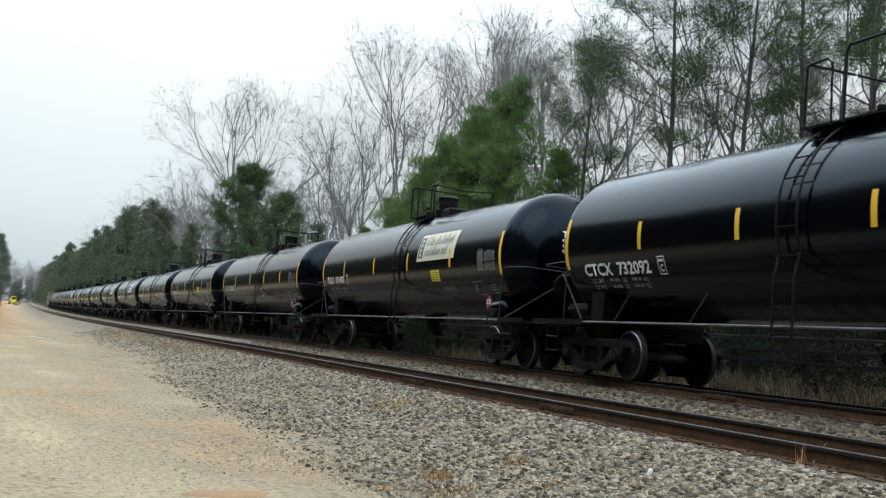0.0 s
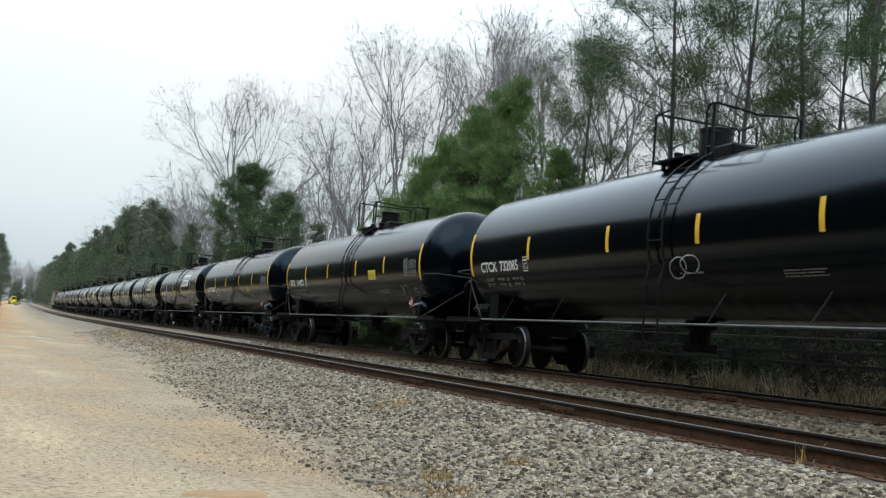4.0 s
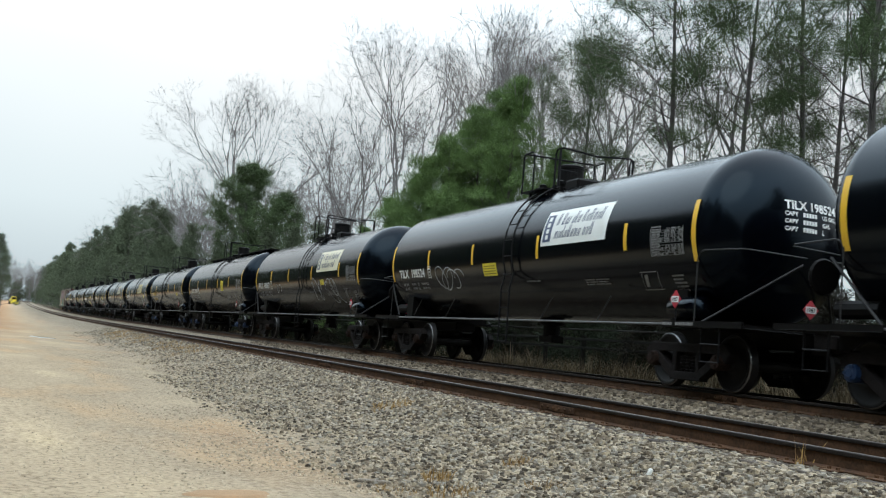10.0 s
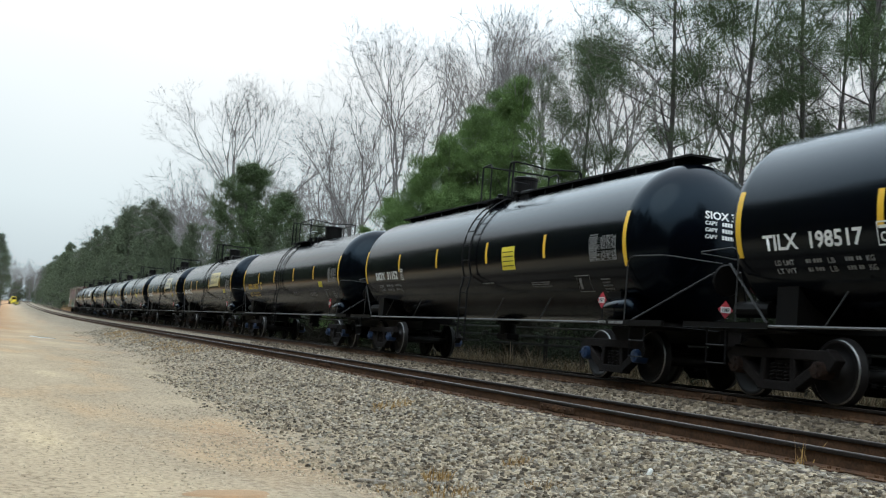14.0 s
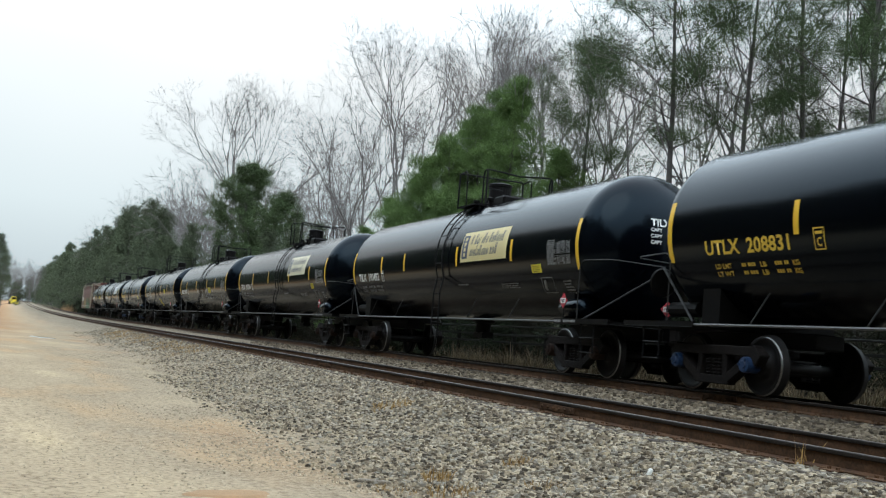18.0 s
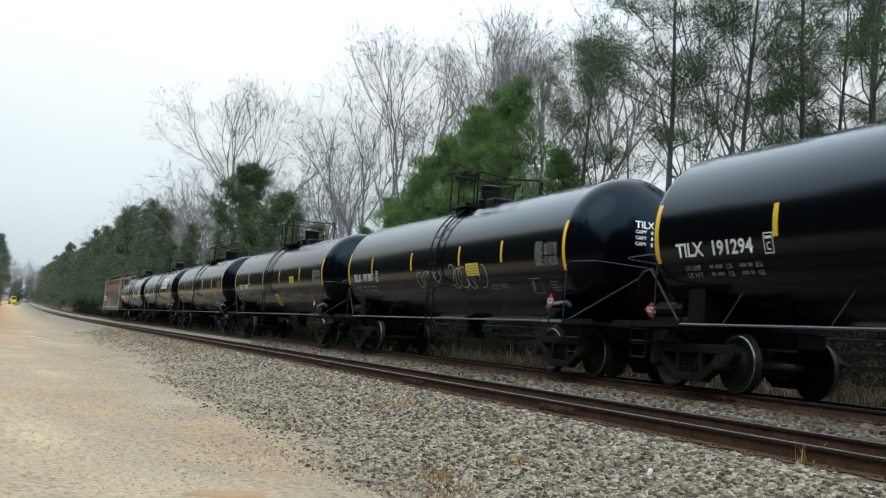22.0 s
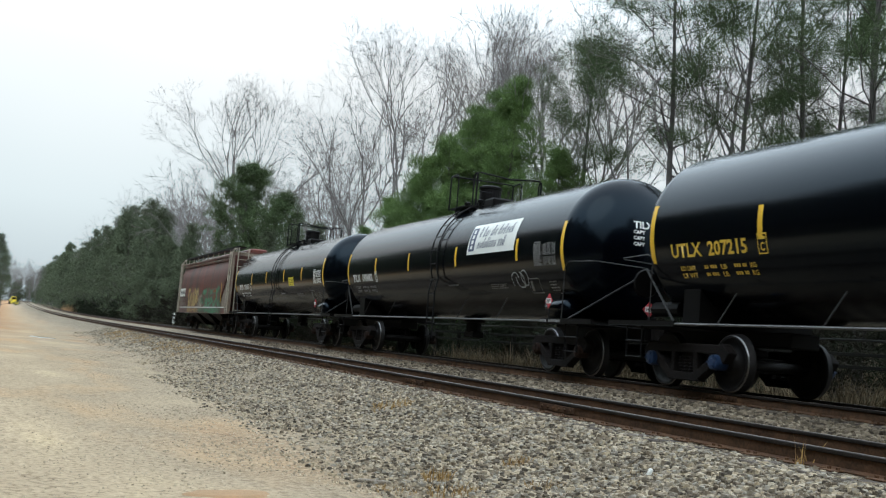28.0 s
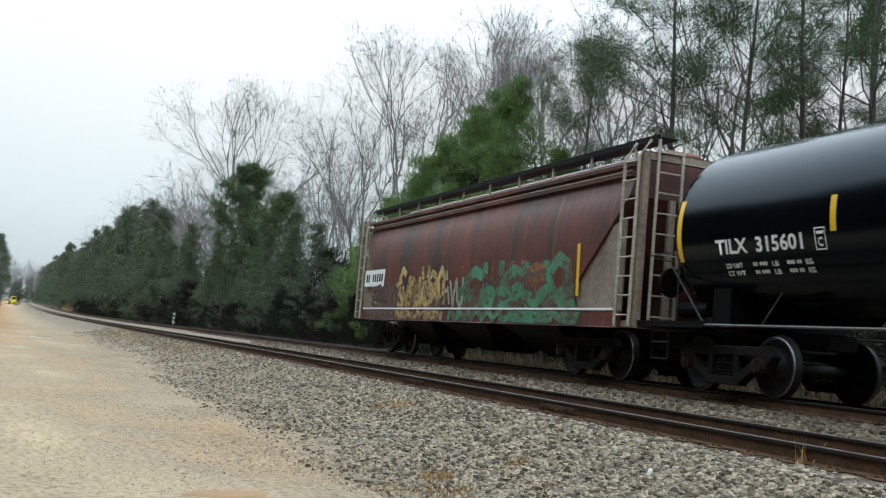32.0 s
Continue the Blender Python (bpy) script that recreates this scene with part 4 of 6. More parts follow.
# running marks, head seam half-length, seam position along the line at the start, what the side carries
STD, SGN = (4.5, 1.6, -1.55, -4.45), (4.5, 1.6, -1.8, -5.25)
CARS = [
    ("CTCX 732092", 7.40, 18.39, dict(mark=(6.70, 0.21, 2.25), st=(4.7, 2.0, -0.75, -4.4), steps=1, style=2, lad=0.0)),
    ("TILX 192403", 7.32, 36.24, dict(sign=2, st=(4.8, 1.7, -1.25, -4.35), card=(-3.0, -3.6, 1.98, 2.26))),
    ("CTCX 732085", 7.32, 54.47, dict(y0=0.25, lad=-1.7, st=(4.3, 1.05, -1.73, -4.55), scrawl=((-0.9, -1.6, 1.75, 2.2, 3, 2),), steps=1)),
    ("TILX 194823", 7.32, 72.72, dict(st=(4.5, 1.6, -1.62, -4.35), card=(-2.9, -3.6, 2.14, 2.42))),
    ("GATX 222816", 7.56, 91.20, dict(y0=-0.25, lad=-1.33, blue=1, card=(-3.3, -3.75, 1.98, 2.2), scrawl=((4.2, 3.5, 1.85, 2.25, 8, 3),))),
    ("TILX 198524", 7.32, 109.15, dict(sign=1, sign_y=-1.95, white=1, st=SGN, card=(1.0, 0.25, 2.02, 2.30), scrawl=((3.9, 2.3, 1.75, 2.35, 5, 4),))),
    ("TILX 198517", 7.32, 127.22, dict(sign=1, st=SGN, card=(-2.95, -3.4, 2.08, 2.26), scrawl=((-1.7, -2.9, 1.5, 2.35, 4, 4), (-3.5, -5.0, 1.5, 2.35, 9, 4), (3.9, 3.0, 1.85, 2.25, 6, 2)))),
    ("SIOX 31152", 7.56, 145.56, dict(card=(-2.4, -3.05, 2.12, 2.62), walk=1, blue=1)),
    ("UTLX 208831", 7.56, 163.68, dict(plate=0.6, card=(-5.05, -5.5, 2.02, 2.20), yellow=1, style=1, lad=-0.1, blue=1)),
    ("TILX 190492", 7.32, 181.49, dict(sign=3, st=(4.55, 2.57, -1.25, -4.36), card=(-5.3, -5.75, 2.02, 2.19), lad=-1.1)),
    ("TILX 191294", 7.32, 199.47, dict(sign=2, st=(4.3, 1.3, -2.2, -5.2), card=(-5.35, -5.7, 1.98, 2.16))),
    ("TILX 191387", 7.32, 217.44, dict(st=(4.9, 1.45, -1.95, -4.4), lad=-1.2, card=(-2.35, -3.1, 2.05, 2.34), scrawl=((1.0, -0.6, 1.85, 2.25, 11, 4), (-1.2, -3.4, 1.75, 2.4, 12, 6)))),
    ("TILX 196493", 7.56, 235.73, dict(st=(4.55, 1.67, -1.26, -4.45), card=(-2.95, -3.6, 2.22, 2.48), splash=1, style=2, lad=0.0)),
    ("UTLX 207215", 7.40, 253.86, dict(yellow=1, style=1, lad=-0.1, blue=1, card=(-5.05, -5.5, 1.95, 2.13))),
    ("TILX 198482", 7.32, 271.76, dict(sign=1, white=1, st=SGN, scrawl=((-4.9, -5.6, 1.75, 2.1, 13, 3),))),
    ("TILX 315601", 7.56, 289.86, dict(card=(-2.7, -3.45, 2.13, 2.45), fresh=1, lad=-1.2, st=(4.05, 1.2, -1.9, -4.62))),
]
MOVERS = []


def make_tank_car(marks, half, seam, opt):
    if opt.get("sign"):
        label = "black tank car with a large rectangular sign on its side"
    elif opt.get("scrawl"):
        label = "black tank car scrawled with pale spray paint"
    elif opt.get("yellow"):
        label = "black tank car with yellow stencilled lettering"
    elif opt.get("walk"):
        label = "black tank car with a walkway along its top"
    else:
        label = "plain glossy black tank car with white lettering"
    letters = "yellow" if opt.get("yellow") else "white"
    car = thing("tank_car", label, "tank car", "tank cars of the train")
    near = min(TANKS, key=lambda h: abs(h - half))
    half = near
    part("tank", TANKS[near], None, car, "glossy black cylindrical tank with domed ends", True)
    m_txt = M_YTXT if opt.get("yellow") else M_WHITE
    for s in (-1, 1):
        end_gear(car, s, half)
    top_gear(car, opt.get("y0", 0.0), opt.get("style", 0), opt.get("lad", -1.35))
    under_gear(car, half)
    for s in (-1, 1):
        add_truck(car, s * 6.75, bool(opt.get("blue")))
    stripe_set(car, half, opt.get("st", STD), M_YELLOW)
    # where the running number begins, how far it is dropped, how long it runs
    my, drop, run = opt.get("mark", (half - 0.55 if half < 7.5 else half - 0.95, 0.0, 1.95))
    side_text(marks.replace(" ", "  "), my, my - run, 2.11 - drop, 2.325 - drop, car, m_txt, f"{letters} stencilled running number")
    m_small = M_YTXT if opt.get("yellow") else (M_WHITE if opt.get("fresh") else M_GREYTXT)
    for z, word in ((1.900 - 0.6 * drop, "LD LMT"), (1.790 - 0.6 * drop, "LT WT")):
        side_text(word, my - 0.17, my - 0.57, z, z + 0.07, car, m_small)
        bars(car, my - 0.80, my - 1.17, z, z + 0.075, 1, m_small, 2)
        side_text("LB", my - 1.23, my - 1.37, z, z + 0.07, car, m_small)
        bars(car, my - 1.55, my - 1.87, z, z + 0.075, 1, m_small, 3)
        side_text("KG", my - 1.93, my - 2.07, z, z + 0.07, car, m_small)
    plate_mark(car, my - run - opt.get("plate", 0.35), 2.22 - drop, "C", m_txt)
    bars(car, -1.1, -1.75, 1.84, 1.88, 1, M_GREYTXT, 4)
    bars(car, -3.6, -4.5, 1.73, 1.85, 3, M_GREYTXT, 5)
    bars(car, -6.52, -6.86, 1.58, 1.86, 5, M_GREYTXT, 6)
    bm = bmesh.new()
    for k in range(14):
        y = -half + 0.75 - 0.055 * k - (0.09 if k > 4 else 0)
        box(bm, -1.454, y - 0.04, 1.0, -1.451, y, 1.05)
    tagged(part("stencilling", bm, M_GREYTXT, car), kind="stuff")
    data_panel(car, -half + 1.25, -half + 0.30, 2.16, 2.62, M_GREYTXT if not opt.get("fresh") else M_WHITE)
    hazard_placard(car, pose(-1.44, -6.92, 1.42))
    hazard_placard(car, pose(-0.2, -half - 1.28, 1.36, 0, 0, 90))
    bm = bmesh.new()
    for a in ((-5.55, -5.54, 1.62, 1.92), (-6.05, -6.04, 1.62, 1.92), (-5.54, -6.05, 1.62, 1.635), (-5.54, -6.05, 1.905, 1.92), (-5.62, -5.72, 1.67, 1.87)):
        side_patch(bm, a[0], a[1], a[2], a[3], 0.006, 3, skew=-0.08)
    bmesh.ops.recalc_face_normals(bm, faces=bm.faces[:])
    part("document_frame", bm, M_GREYTXT, car, "small pale framed notice")
    if opt.get("sign"):
        y0, z0, m = {1: (-2.5, 2.54, M_SIGN), 2: (-2.0, 2.52, M_SIGN), 3: (-1.5, 2.38, M_SIGNT)}[opt["sign"]]
        y0 = opt.get("sign_y", y0)
        logo_sign(car, y0, y0 - 2.6, z0, z0 + 0.72, M_SIGNW if opt.get("white") else m)
    if opt.get("card"):
        yellow_card(car, *opt["card"])
    for sc in opt.get("scrawl", ()):
        scrawl(car, *sc)
    if opt.get("splash"):
        yellow_card(car, 0.25, -0.40, 1.42, 1.86, skew=-0.28)
    head_text(marks, -0.30, 0.80, TZ + 0.40, TZ + 0.54, half, car, m_txt)
    for k in range(3):
        z = TZ + 0.29 - 0.12 * k
        head_text("CAPY", -0.30, -0.05, z, z + 0.07, half, car, m_txt)
        head_bars(0.05, 0.36, z, z + 0.07, half, car, m_txt)
        head_text(("US GAL", "GAL", "L")[k], 0.46, (0.78, 0.64, 0.50)[k], z, z + 0.07, half, car, m_txt)
    if opt.get("walk"):
        bm = bmesh.new()
        box(bm, -0.34, -half - 0.2, TZ + TR + 0.10, 0.34, half + 0.2, TZ + TR + 0.14)
        for k in range(12):
            y = -half + 0.4 + k * (2 * half - 0.8) / 11
            box(bm, -0.30, y - 0.03, TZ + TR - 0.06, 0.30, y + 0.03, TZ + TR + 0.10)
        part("top_walkway", bm, M_FRAME, car, "black grating walkway along the tank's top")
    MOVERS.append((car, seam - half))
    return car


for marks, half, seam, opt in CARS:
    make_tank_car(marks, half, seam, opt)


# ---------- covered hopper at the end of the train ----------


def hopper_paint():
    """Rust-red paint with dark, orange and grey streaks that run down the side."""
    m = mat("rust_red_hopper_paint", (0.155, 0.042, 0.030), 0.42, 0.0, (0.050, 0.024, 0.021), 0.5, 7, 0.65, bump=0.05, spread=(0.36, 0.64), spec=0.3)
    n, l = m.node_tree.nodes, m.node_tree.links
    b = n["Principled BSDF"]
    base = b.inputs["Base Color"].links[0].from_socket
    tc = n.new("ShaderNodeTexCoord")
    for sc, col, lo, hi in (((1, 2.2, 0.25), (0.030, 0.030, 0.026), 0.50, 0.64), ((1, 3.6, 0.18), (0.30, 0.11, 0.03), 0.63, 0.80), ((1, 5.0, 0.3), (0.22, 0.19, 0.17), 0.64, 0.80)):
        mp = n.new("ShaderNodeMapping")
        mp.inputs["Scale"].default_value = sc
        l.new(tc.outputs["Object"], mp.inputs[0])
        t = n.new("ShaderNodeTexNoise")
        t.inputs["Scale"].default_value = 0.8
        t.inputs["Detail"].default_value = 6
        l.new(mp.outputs[0], t.inputs["Vector"])
        r = n.new("ShaderNodeMapRange")
        r.inputs[1].default_value, r.inputs[2].default_value, r.inputs[4].default_value = lo, hi, 0.8
        l.new(t.outputs["Fac"], r.inputs[0])
        mx = n.new("ShaderNodeMix")
        mx.data_type = "RGBA"
        l.new(r.outputs[0], mx.inputs[0])
        l.new(base, mx.inputs[6])
        mx.inputs[7].default_value = (*col, 1)
        base = mx.outputs[2]
    l.new(base, b.inputs["Base Color"])
    return m


M_HOPPER = hopper_paint()
M_SOOT = mat("dark_spray_outline", (0.055, 0.050, 0.042), 0.6, 0, (0.11, 0.040, 0.030), 1.6, 9)
M_HOPEND = mat("grey_brown_end_paint", (0.235, 0.200, 0.155), 0.7, 0, (0.115, 0.075, 0.055), 1.2, 12)
M_CHROME = mat("weathered_cream_steel", (0.40, 0.37, 0.30), 0.6, 0.1, (0.20, 0.165, 0.13), 2, 20)
M_GREEN = mat("green_spray_paint", (0.048, 0.22, 0.115), 0.6, 0, (0.075, 0.050, 0.036), 1.6, 9, 0.6, spread=(0.38, 0.58))
M_OCHRE = mat("ochre_spray_paint", (0.46, 0.34, 0.13), 0.6, 0, (0.12, 0.06, 0.038), 1.6, 9, 0.6, spread=(0.38, 0.58))
M_ORANGE = mat("orange_rust_streak", (0.26, 0.09, 0.025), 0.7, 0, (0.10, 0.04, 0.026), 1.5, 10, spread=(0.40, 0.58))
HOP_SIDE = [(0.95, 1.40), (1.02, 1.46), (1.30, 1.49), (1.9, 1.53), (2.5, 1.53), (3.0, 1.50), (3.35, 1.42), (3.6, 1.34), (3.66, 1.34), (3.66, 1.42), (3.74, 1.42), (3.74, 1.34), (3.84, 1.34), (3.84, 1.40), (3.91, 1.40), (3.95, 1.22), (4.10, 0.75), (4.16, 0.0)]


def hop_x(z):
    zs = [q[0] for q in HOP_SIDE[:8]]
    return float(np.interp(z, zs, [q[1] for q in HOP_SIDE[:8]]))


def hop_patch(bm, pts, lift=0.006, slot=0):
    f = bm.faces.new([bm.verts.new((-max(hop_x(z), 1.502 if z < 1.225 else 0) - lift, y, z)) for y, z in pts])
    f.material_index = slot


def make_hopper():
    car = thing("covered_hopper", "rust-red covered hopper car with green and ochre graffiti along its side", "hopper car", "")
    L = 7.6
    bm = bmesh.new()
    # body: the floor rises towards both ends
    stations = [-L, -7.0, -5.8, -4.8, 4.8, 5.8, 7.0, L]
    floor = {L: 3.3, 7.0: 2.60, 5.8: 1.55, 4.8: 0.95}
    rows = []
    for y in stations:
        fz = floor[abs(y)]
        half_ = [(max(z, fz), x) for z, x in HOP_SIDE]
        half_ = [(z, hop_x(z) if z <= fz + 1e-6 and z < 3.6 else x) for z, x in half_]
        ring = [(-x, y, z) for z, x in half_] + [(x, y, z) for z, x in reversed(half_[:-1])]
        rows.append([bm.verts.new(q) for q in ring])
    n = len(rows[0])
    for a, b in zip(rows, rows[1:]):
        for k in range(n):
            bm.faces.new((a[k], a[(k + 1) % n], b[(k + 1) % n], b[k]))
    bm.faces.new(rows[0][::-1])
    bm.faces.new(rows[-1])
    bmesh.ops.remove_doubles(bm, verts=bm.verts[:], dist=1e-4)
    bmesh.ops.recalc_face_normals(bm, faces=bm.faces[:])
    body_ = part("body", bm, M_HOPPER, car, "rust-red weathered steel body with rounded sides", True)
    body_.data.set_sharp_from_angle(angle=radians(38))
    for sx in (-1, 1):
        bm = bmesh.new()
        box(bm, sx * 1.45, -L, 0.93, sx * 1.50, L, 1.22, 0.01)
        part("side_sill", bm, M_HOPPER, car)
        bm = bmesh.new()
        box(bm, sx * 1.50, -L + 0.2, 1.235, sx * 1.515, L - 0.2, 1.275)
        part("sill_strip", bm, M_SIGNW, car, "pale strip along the sill")
    bm = bmesh.new()
    box(bm, -0.45, -L - 0.6, 0.62, 0.45, L + 0.6, 0.95, 0.03)
    part("centre_sill", bm, M_FRAME, car)
    for y in (-3.6, 0.0, 3.6):
        bm = bmesh.new()
        v = box(bm, -1.3, y - 1.4, 0.32, 1.3, y + 1.4, 0.96)
        for q in v:
            if q.co.z < 0.5:
                q.co.x *= 0.35
                q.co.y = y + (q.co.y - y) * 0.35
        bmesh.ops.recalc_face_normals(bm, faces=bm.faces[:])
        part("hopper_chute", bm, M_FRAME, car)
    for s in (-1, 1):
        bm = bmesh.new()
        box(bm, -1.45, s * (L - 0.02), 0.95, 1.45, s * (L + 0.55), 1.05, 0.01)
        for sx in (-1, 1):
            box(bm, sx * 1.40, s * (L + 0.40), 0.95, sx * 1.50, s * (L + 0.55), 4.0, 0.01)
            box(bm, sx * 0.5, s * (L - 0.02), 1.05, sx * 0.62, s * (L + 0.06), 3.3)
        box(bm, -1.5, s * (L + 0.42), 3.88, 1.5, s * (L + 0.55), 4.02, 0.01)
        bmesh.ops.recalc_face_normals(bm, faces=bm.faces[:])
        part("end_frame", bm, M_HOPEND, car, "grey-brown steel end frame")
        for sx in (-1, 1):
            bm = bmesh.new()
            q = [(sx * 1.46, s * (L - 2.6), 1.2), (sx * 1.46, s * L, 1.2), (sx * 1.46, s * L, 2.9), (sx * 1.46, s * (L - 0.5), 2.75)]
            f = bm.faces.new([bm.verts.new(v) for v in q])
            ex = bmesh.ops.extrude_face_region(bm, geom=[f])
            bmesh.ops.translate(bm, vec=(-sx * 0.03, 0, 0), verts=[v for v in ex["geom"] if isinstance(v, bmesh.types.BMVert)])
            bmesh.ops.recalc_face_normals(bm, faces=bm.faces[:])
            part("end_gusset", bm, M_HOPEND, car)
        for sx in (-1, 1):
            bm = bmesh.new()
            x = sx * 1.54
            for y in (s * (L - 0.05), s * (L + 0.42)):
                tube(bm, [(x, y, 0.95), (x, y, 3.95), (x * 0.86, y, 4.25)], 0.032, 6)
            for k in range(9):
                tube(bm, [(x, s * (L - 0.05), 1.15 + 0.34 * k), (x, s * (L + 0.42), 1.15 + 0.34 * k)], 0.016, 5)
            part("side_ladder", bm, M_CHROME, car, "pale weathered steel ladder")
            bm = bmesh.new()
            for x2 in (sx * 0.75, sx * 1.25):
                tube(bm, [(x2, s * (L + 0.58), 1.0), (x2, s * (L + 0.58), 4.25)], 0.028, 6)
            for k in range(9):
                tube(bm, [(sx * 0.75, s * (L + 0.58), 1.15 + 0.36 * k), (sx * 1.25, s * (L + 0.58), 1.15 + 0.36 * k)], 0.016, 5)
            part("end_ladder", bm, M_CHROME, car)
        bm = bmesh.new()
        box(bm, -0.10, s * (L + 0.4), 0.78, 0.10, s * (L + 0.75), 0.98, 0.03)
        box(bm, -0.20, s * (L + 0.72), 0.74, 0.14, s * (L + 0.98), 1.02, 0.05)
        bmesh.ops.recalc_face_normals(bm, faces=bm.faces[:])
        part("coupler", bm, M_TRUCK, car)
        add_truck(car, s * 5.75)
    # roof walkways, hatch trough and posts
    for sx in (-1, 1):
        bm = bmesh.new()
        box(bm, sx * 0.85, -L - 0.5, 4.28, sx * 1.22, L + 0.5, 4.32)
        box(bm, sx * 1.20, -L - 0.5, 4.26, sx * 1.235, L + 0.5, 4.36)
        bmesh.ops.recalc_face_normals(bm, faces=bm.faces[:])
        part("roof_walkway", bm, M_FRAME, car)
        for k in range(10):
            bm = bmesh.new()
            y = -L + 0.3 + k * (2 * L - 0.6) / 9
            box(bm, sx * 1.18 - 0.02, y - 0.025, 3.92, sx * 1.18 + 0.02, y + 0.025, 4.28)
            part("walkway_post", bm, M_CHROME, car)
    for sx in (-1, 1):
        for x, z in ((1.42, 3.735), (1.40, 3.905)):
            bm = bmesh.new()
            box(bm, sx * x, -L, z, sx * (x + 0.012), L, z + 0.018)
            bmesh.ops.recalc_face_normals(bm, faces=bm.faces[:])
            part("eave_strip", bm, M_CHROME, car, "thin pale strip along the eaves")
    bm = bmesh.new()
    box(bm, -0.42, -L + 0.5, 4.10, 0.42, L - 0.5, 4.36, 0.06)
    part("roof_hatch", bm, M_HOPPER, car)
    # graffiti, patches, streaks
    bm = bmesh.new()
    hop_patch(bm, [(7.35, 1.92), (5.5, 1.90), (5.45, 2.40), (7.35, 2.40)])
    part("number_patch", bm, M_SIGNW, car, "cream number patch")
    bm = bmesh.new()
    rng = random.Random(4)
    for k in range(8):
        y = 7.2 - 0.205 * k
        if k != 2:
            hop_patch(bm, [(y, 2.04), (y - 0.13, 2.04), (y - 0.13, 2.27), (y, 2.27)], 0.010)
    part("number_print", bm, M_RAILING, car)

    def ribbon(bm, pts, width, lift):
        last = None
        for q in pts:
            q = Vector((q[0], min(max(q[1], 0.99), 3.1), 0))
            if last is not None and (q - last).length > 1e-4:
                d = (q - last).normalized()
                nn = Vector((-d.y, d.x, 0)) * width / 2
                e_ = d * width * 0.22
                hop_patch(bm, [tuple((last + nn - e_)[:2]), tuple((q + nn + e_)[:2]), tuple((q - nn + e_)[:2]), tuple((last - nn - e_)[:2])], lift)
            last = q

    def letters(y0, y1, z0, z1, count, m, seed, width, edge):
        """A row of swollen, leaning sprayed letters, each with a dark edge."""
        rg = random.Random(seed)
        step = (y1 - y0) / count
        for k in range(count):
            cy, h = y0 + step * (k + 0.5), z1 - z0
            hz = h * rg.uniform(0.75, 1.05)
            zb = z0 + rg.uniform(0, 0.12) * h
            w = abs(step) * 0.42
            lean = rg.uniform(-0.25, 0.2)
            form = rg.choice("SCNUAVOE")
            shapes = {
                "S": [[(1, 0.9), (0, 1), (-1, 0.8), (-0.6, 0.55), (0.7, 0.45), (1, 0.2), (0, 0), (-1, 0.12)]],
                "C": [[(1, 0.85), (0, 1), (-1, 0.7), (-1, 0.3), (0, 0), (1, 0.15)]],
                "N": [[(-1, 0), (-1, 1), (0.9, 0.05), (1, 1)]],
                "U": [[(-1, 1), (-0.9, 0.25), (0, 0), (0.9, 0.25), (1, 1)]],
                "A": [[(-1, 0), (-0.1, 1), (1, 0)], [(-0.5, 0.4), (0.6, 0.4)]],
                "V": [[(-1, 1), (0, 0), (1, 1)], [(0, 0), (0.4, 0.6)]],
                "O": [[(0, 1), (-1, 0.65), (-0.8, 0.2), (0, 0), (0.9, 0.3), (0.8, 0.8), (0, 1)]],
                "E": [[(1, 1), (-1, 0.9), (-1, 0.1), (1, 0)], [(-1, 0.5), (0.6, 0.55)]],
            }[form]
            for mm, ww, lift in ((edge, width * 1.28, 0.006 + 0.0007 * (k % 5)), (m, width, 0.010 + 0.0007 * (k % 5))):
                bm2 = bmesh.new()
                for line in shapes:
                    ribbon(bm2, [(cy - (u * w) - lean * (v - 0.5) * h * 0.5, zb + v * hz) for u, v in line], ww * (1.0 if form != "E" else 0.8), lift)
                bmesh.ops.recalc_face_normals(bm2, faces=bm2.faces[:])
                part("graffiti", bm2, mm, car, "sprayed graffiti letter")

    letters(-0.6, -5.9, 1.36, 2.25, 5, M_GREEN, 7, 0.26, M_SOOT)
    letters(-1.2, -5.6, 1.35, 2.0, 7, M_SOOT, 27, 0.13, M_GREEN)
    letters(-0.2, -6.0, 1.30, 1.75, 8, M_GREEN, 8, 0.20, M_SOOT)
    letters(4.1, 0.7, 1.30, 2.2, 6, M_OCHRE, 2, 0.19, M_SOOT)
    letters(4.3, 1.0, 1.32, 1.95, 7, M_OCHRE, 22, 0.16, M_ORANGE)
    letters(4.3, 0.8, 1.00, 1.20, 8, M_OCHRE, 12, 0.13, M_SOOT)
    letters(7.0, 4.5, 1.00, 1.19, 6, M_SOOT, 32, 0.12, M_GREYTXT)
    letters(6.6, 4.2, 1.28, 1.95, 5, M_SOOT, 3, 0.13, M_GREYTXT)
    letters(0.8, -0.5, 1.30, 2.1, 3, M_CHROME, 6, 0.10, M_GREEN)
    letters(-3.9, -4.7, 1.60, 2.05, 1, M_ORANGE, 5, 0.28, M_SOOT)
    letters(0.4, -6.2, 1.00, 1.19, 11, M_GREEN, 15, 0.14, M_SOOT)
    bm = bmesh.new()
    for y, w in ((-3.2, 0.16), (-3.8, 0.2), (-0.4, 0.08), (2.2, 0.07)):
        hop_patch(bm, [(y + w, 2.2), (y - w * 0.3, 2.2), (y - w * 0.8, 3.2), (y + w * 0.6, 3.25)], 0.006)
    part("rust_streak", bm, M_ORANGE, car)
    bm = bmesh.new()
    hop_patch(bm, [(-6.02, 1.5), (-6.13, 1.5), (-6.13, 2.5), (-6.02, 2.5)], 0.012)
    part("reflector_stripe", bm, M_YELLOW, car)
    MOVERS.append((car, 299.15))


make_hopper()


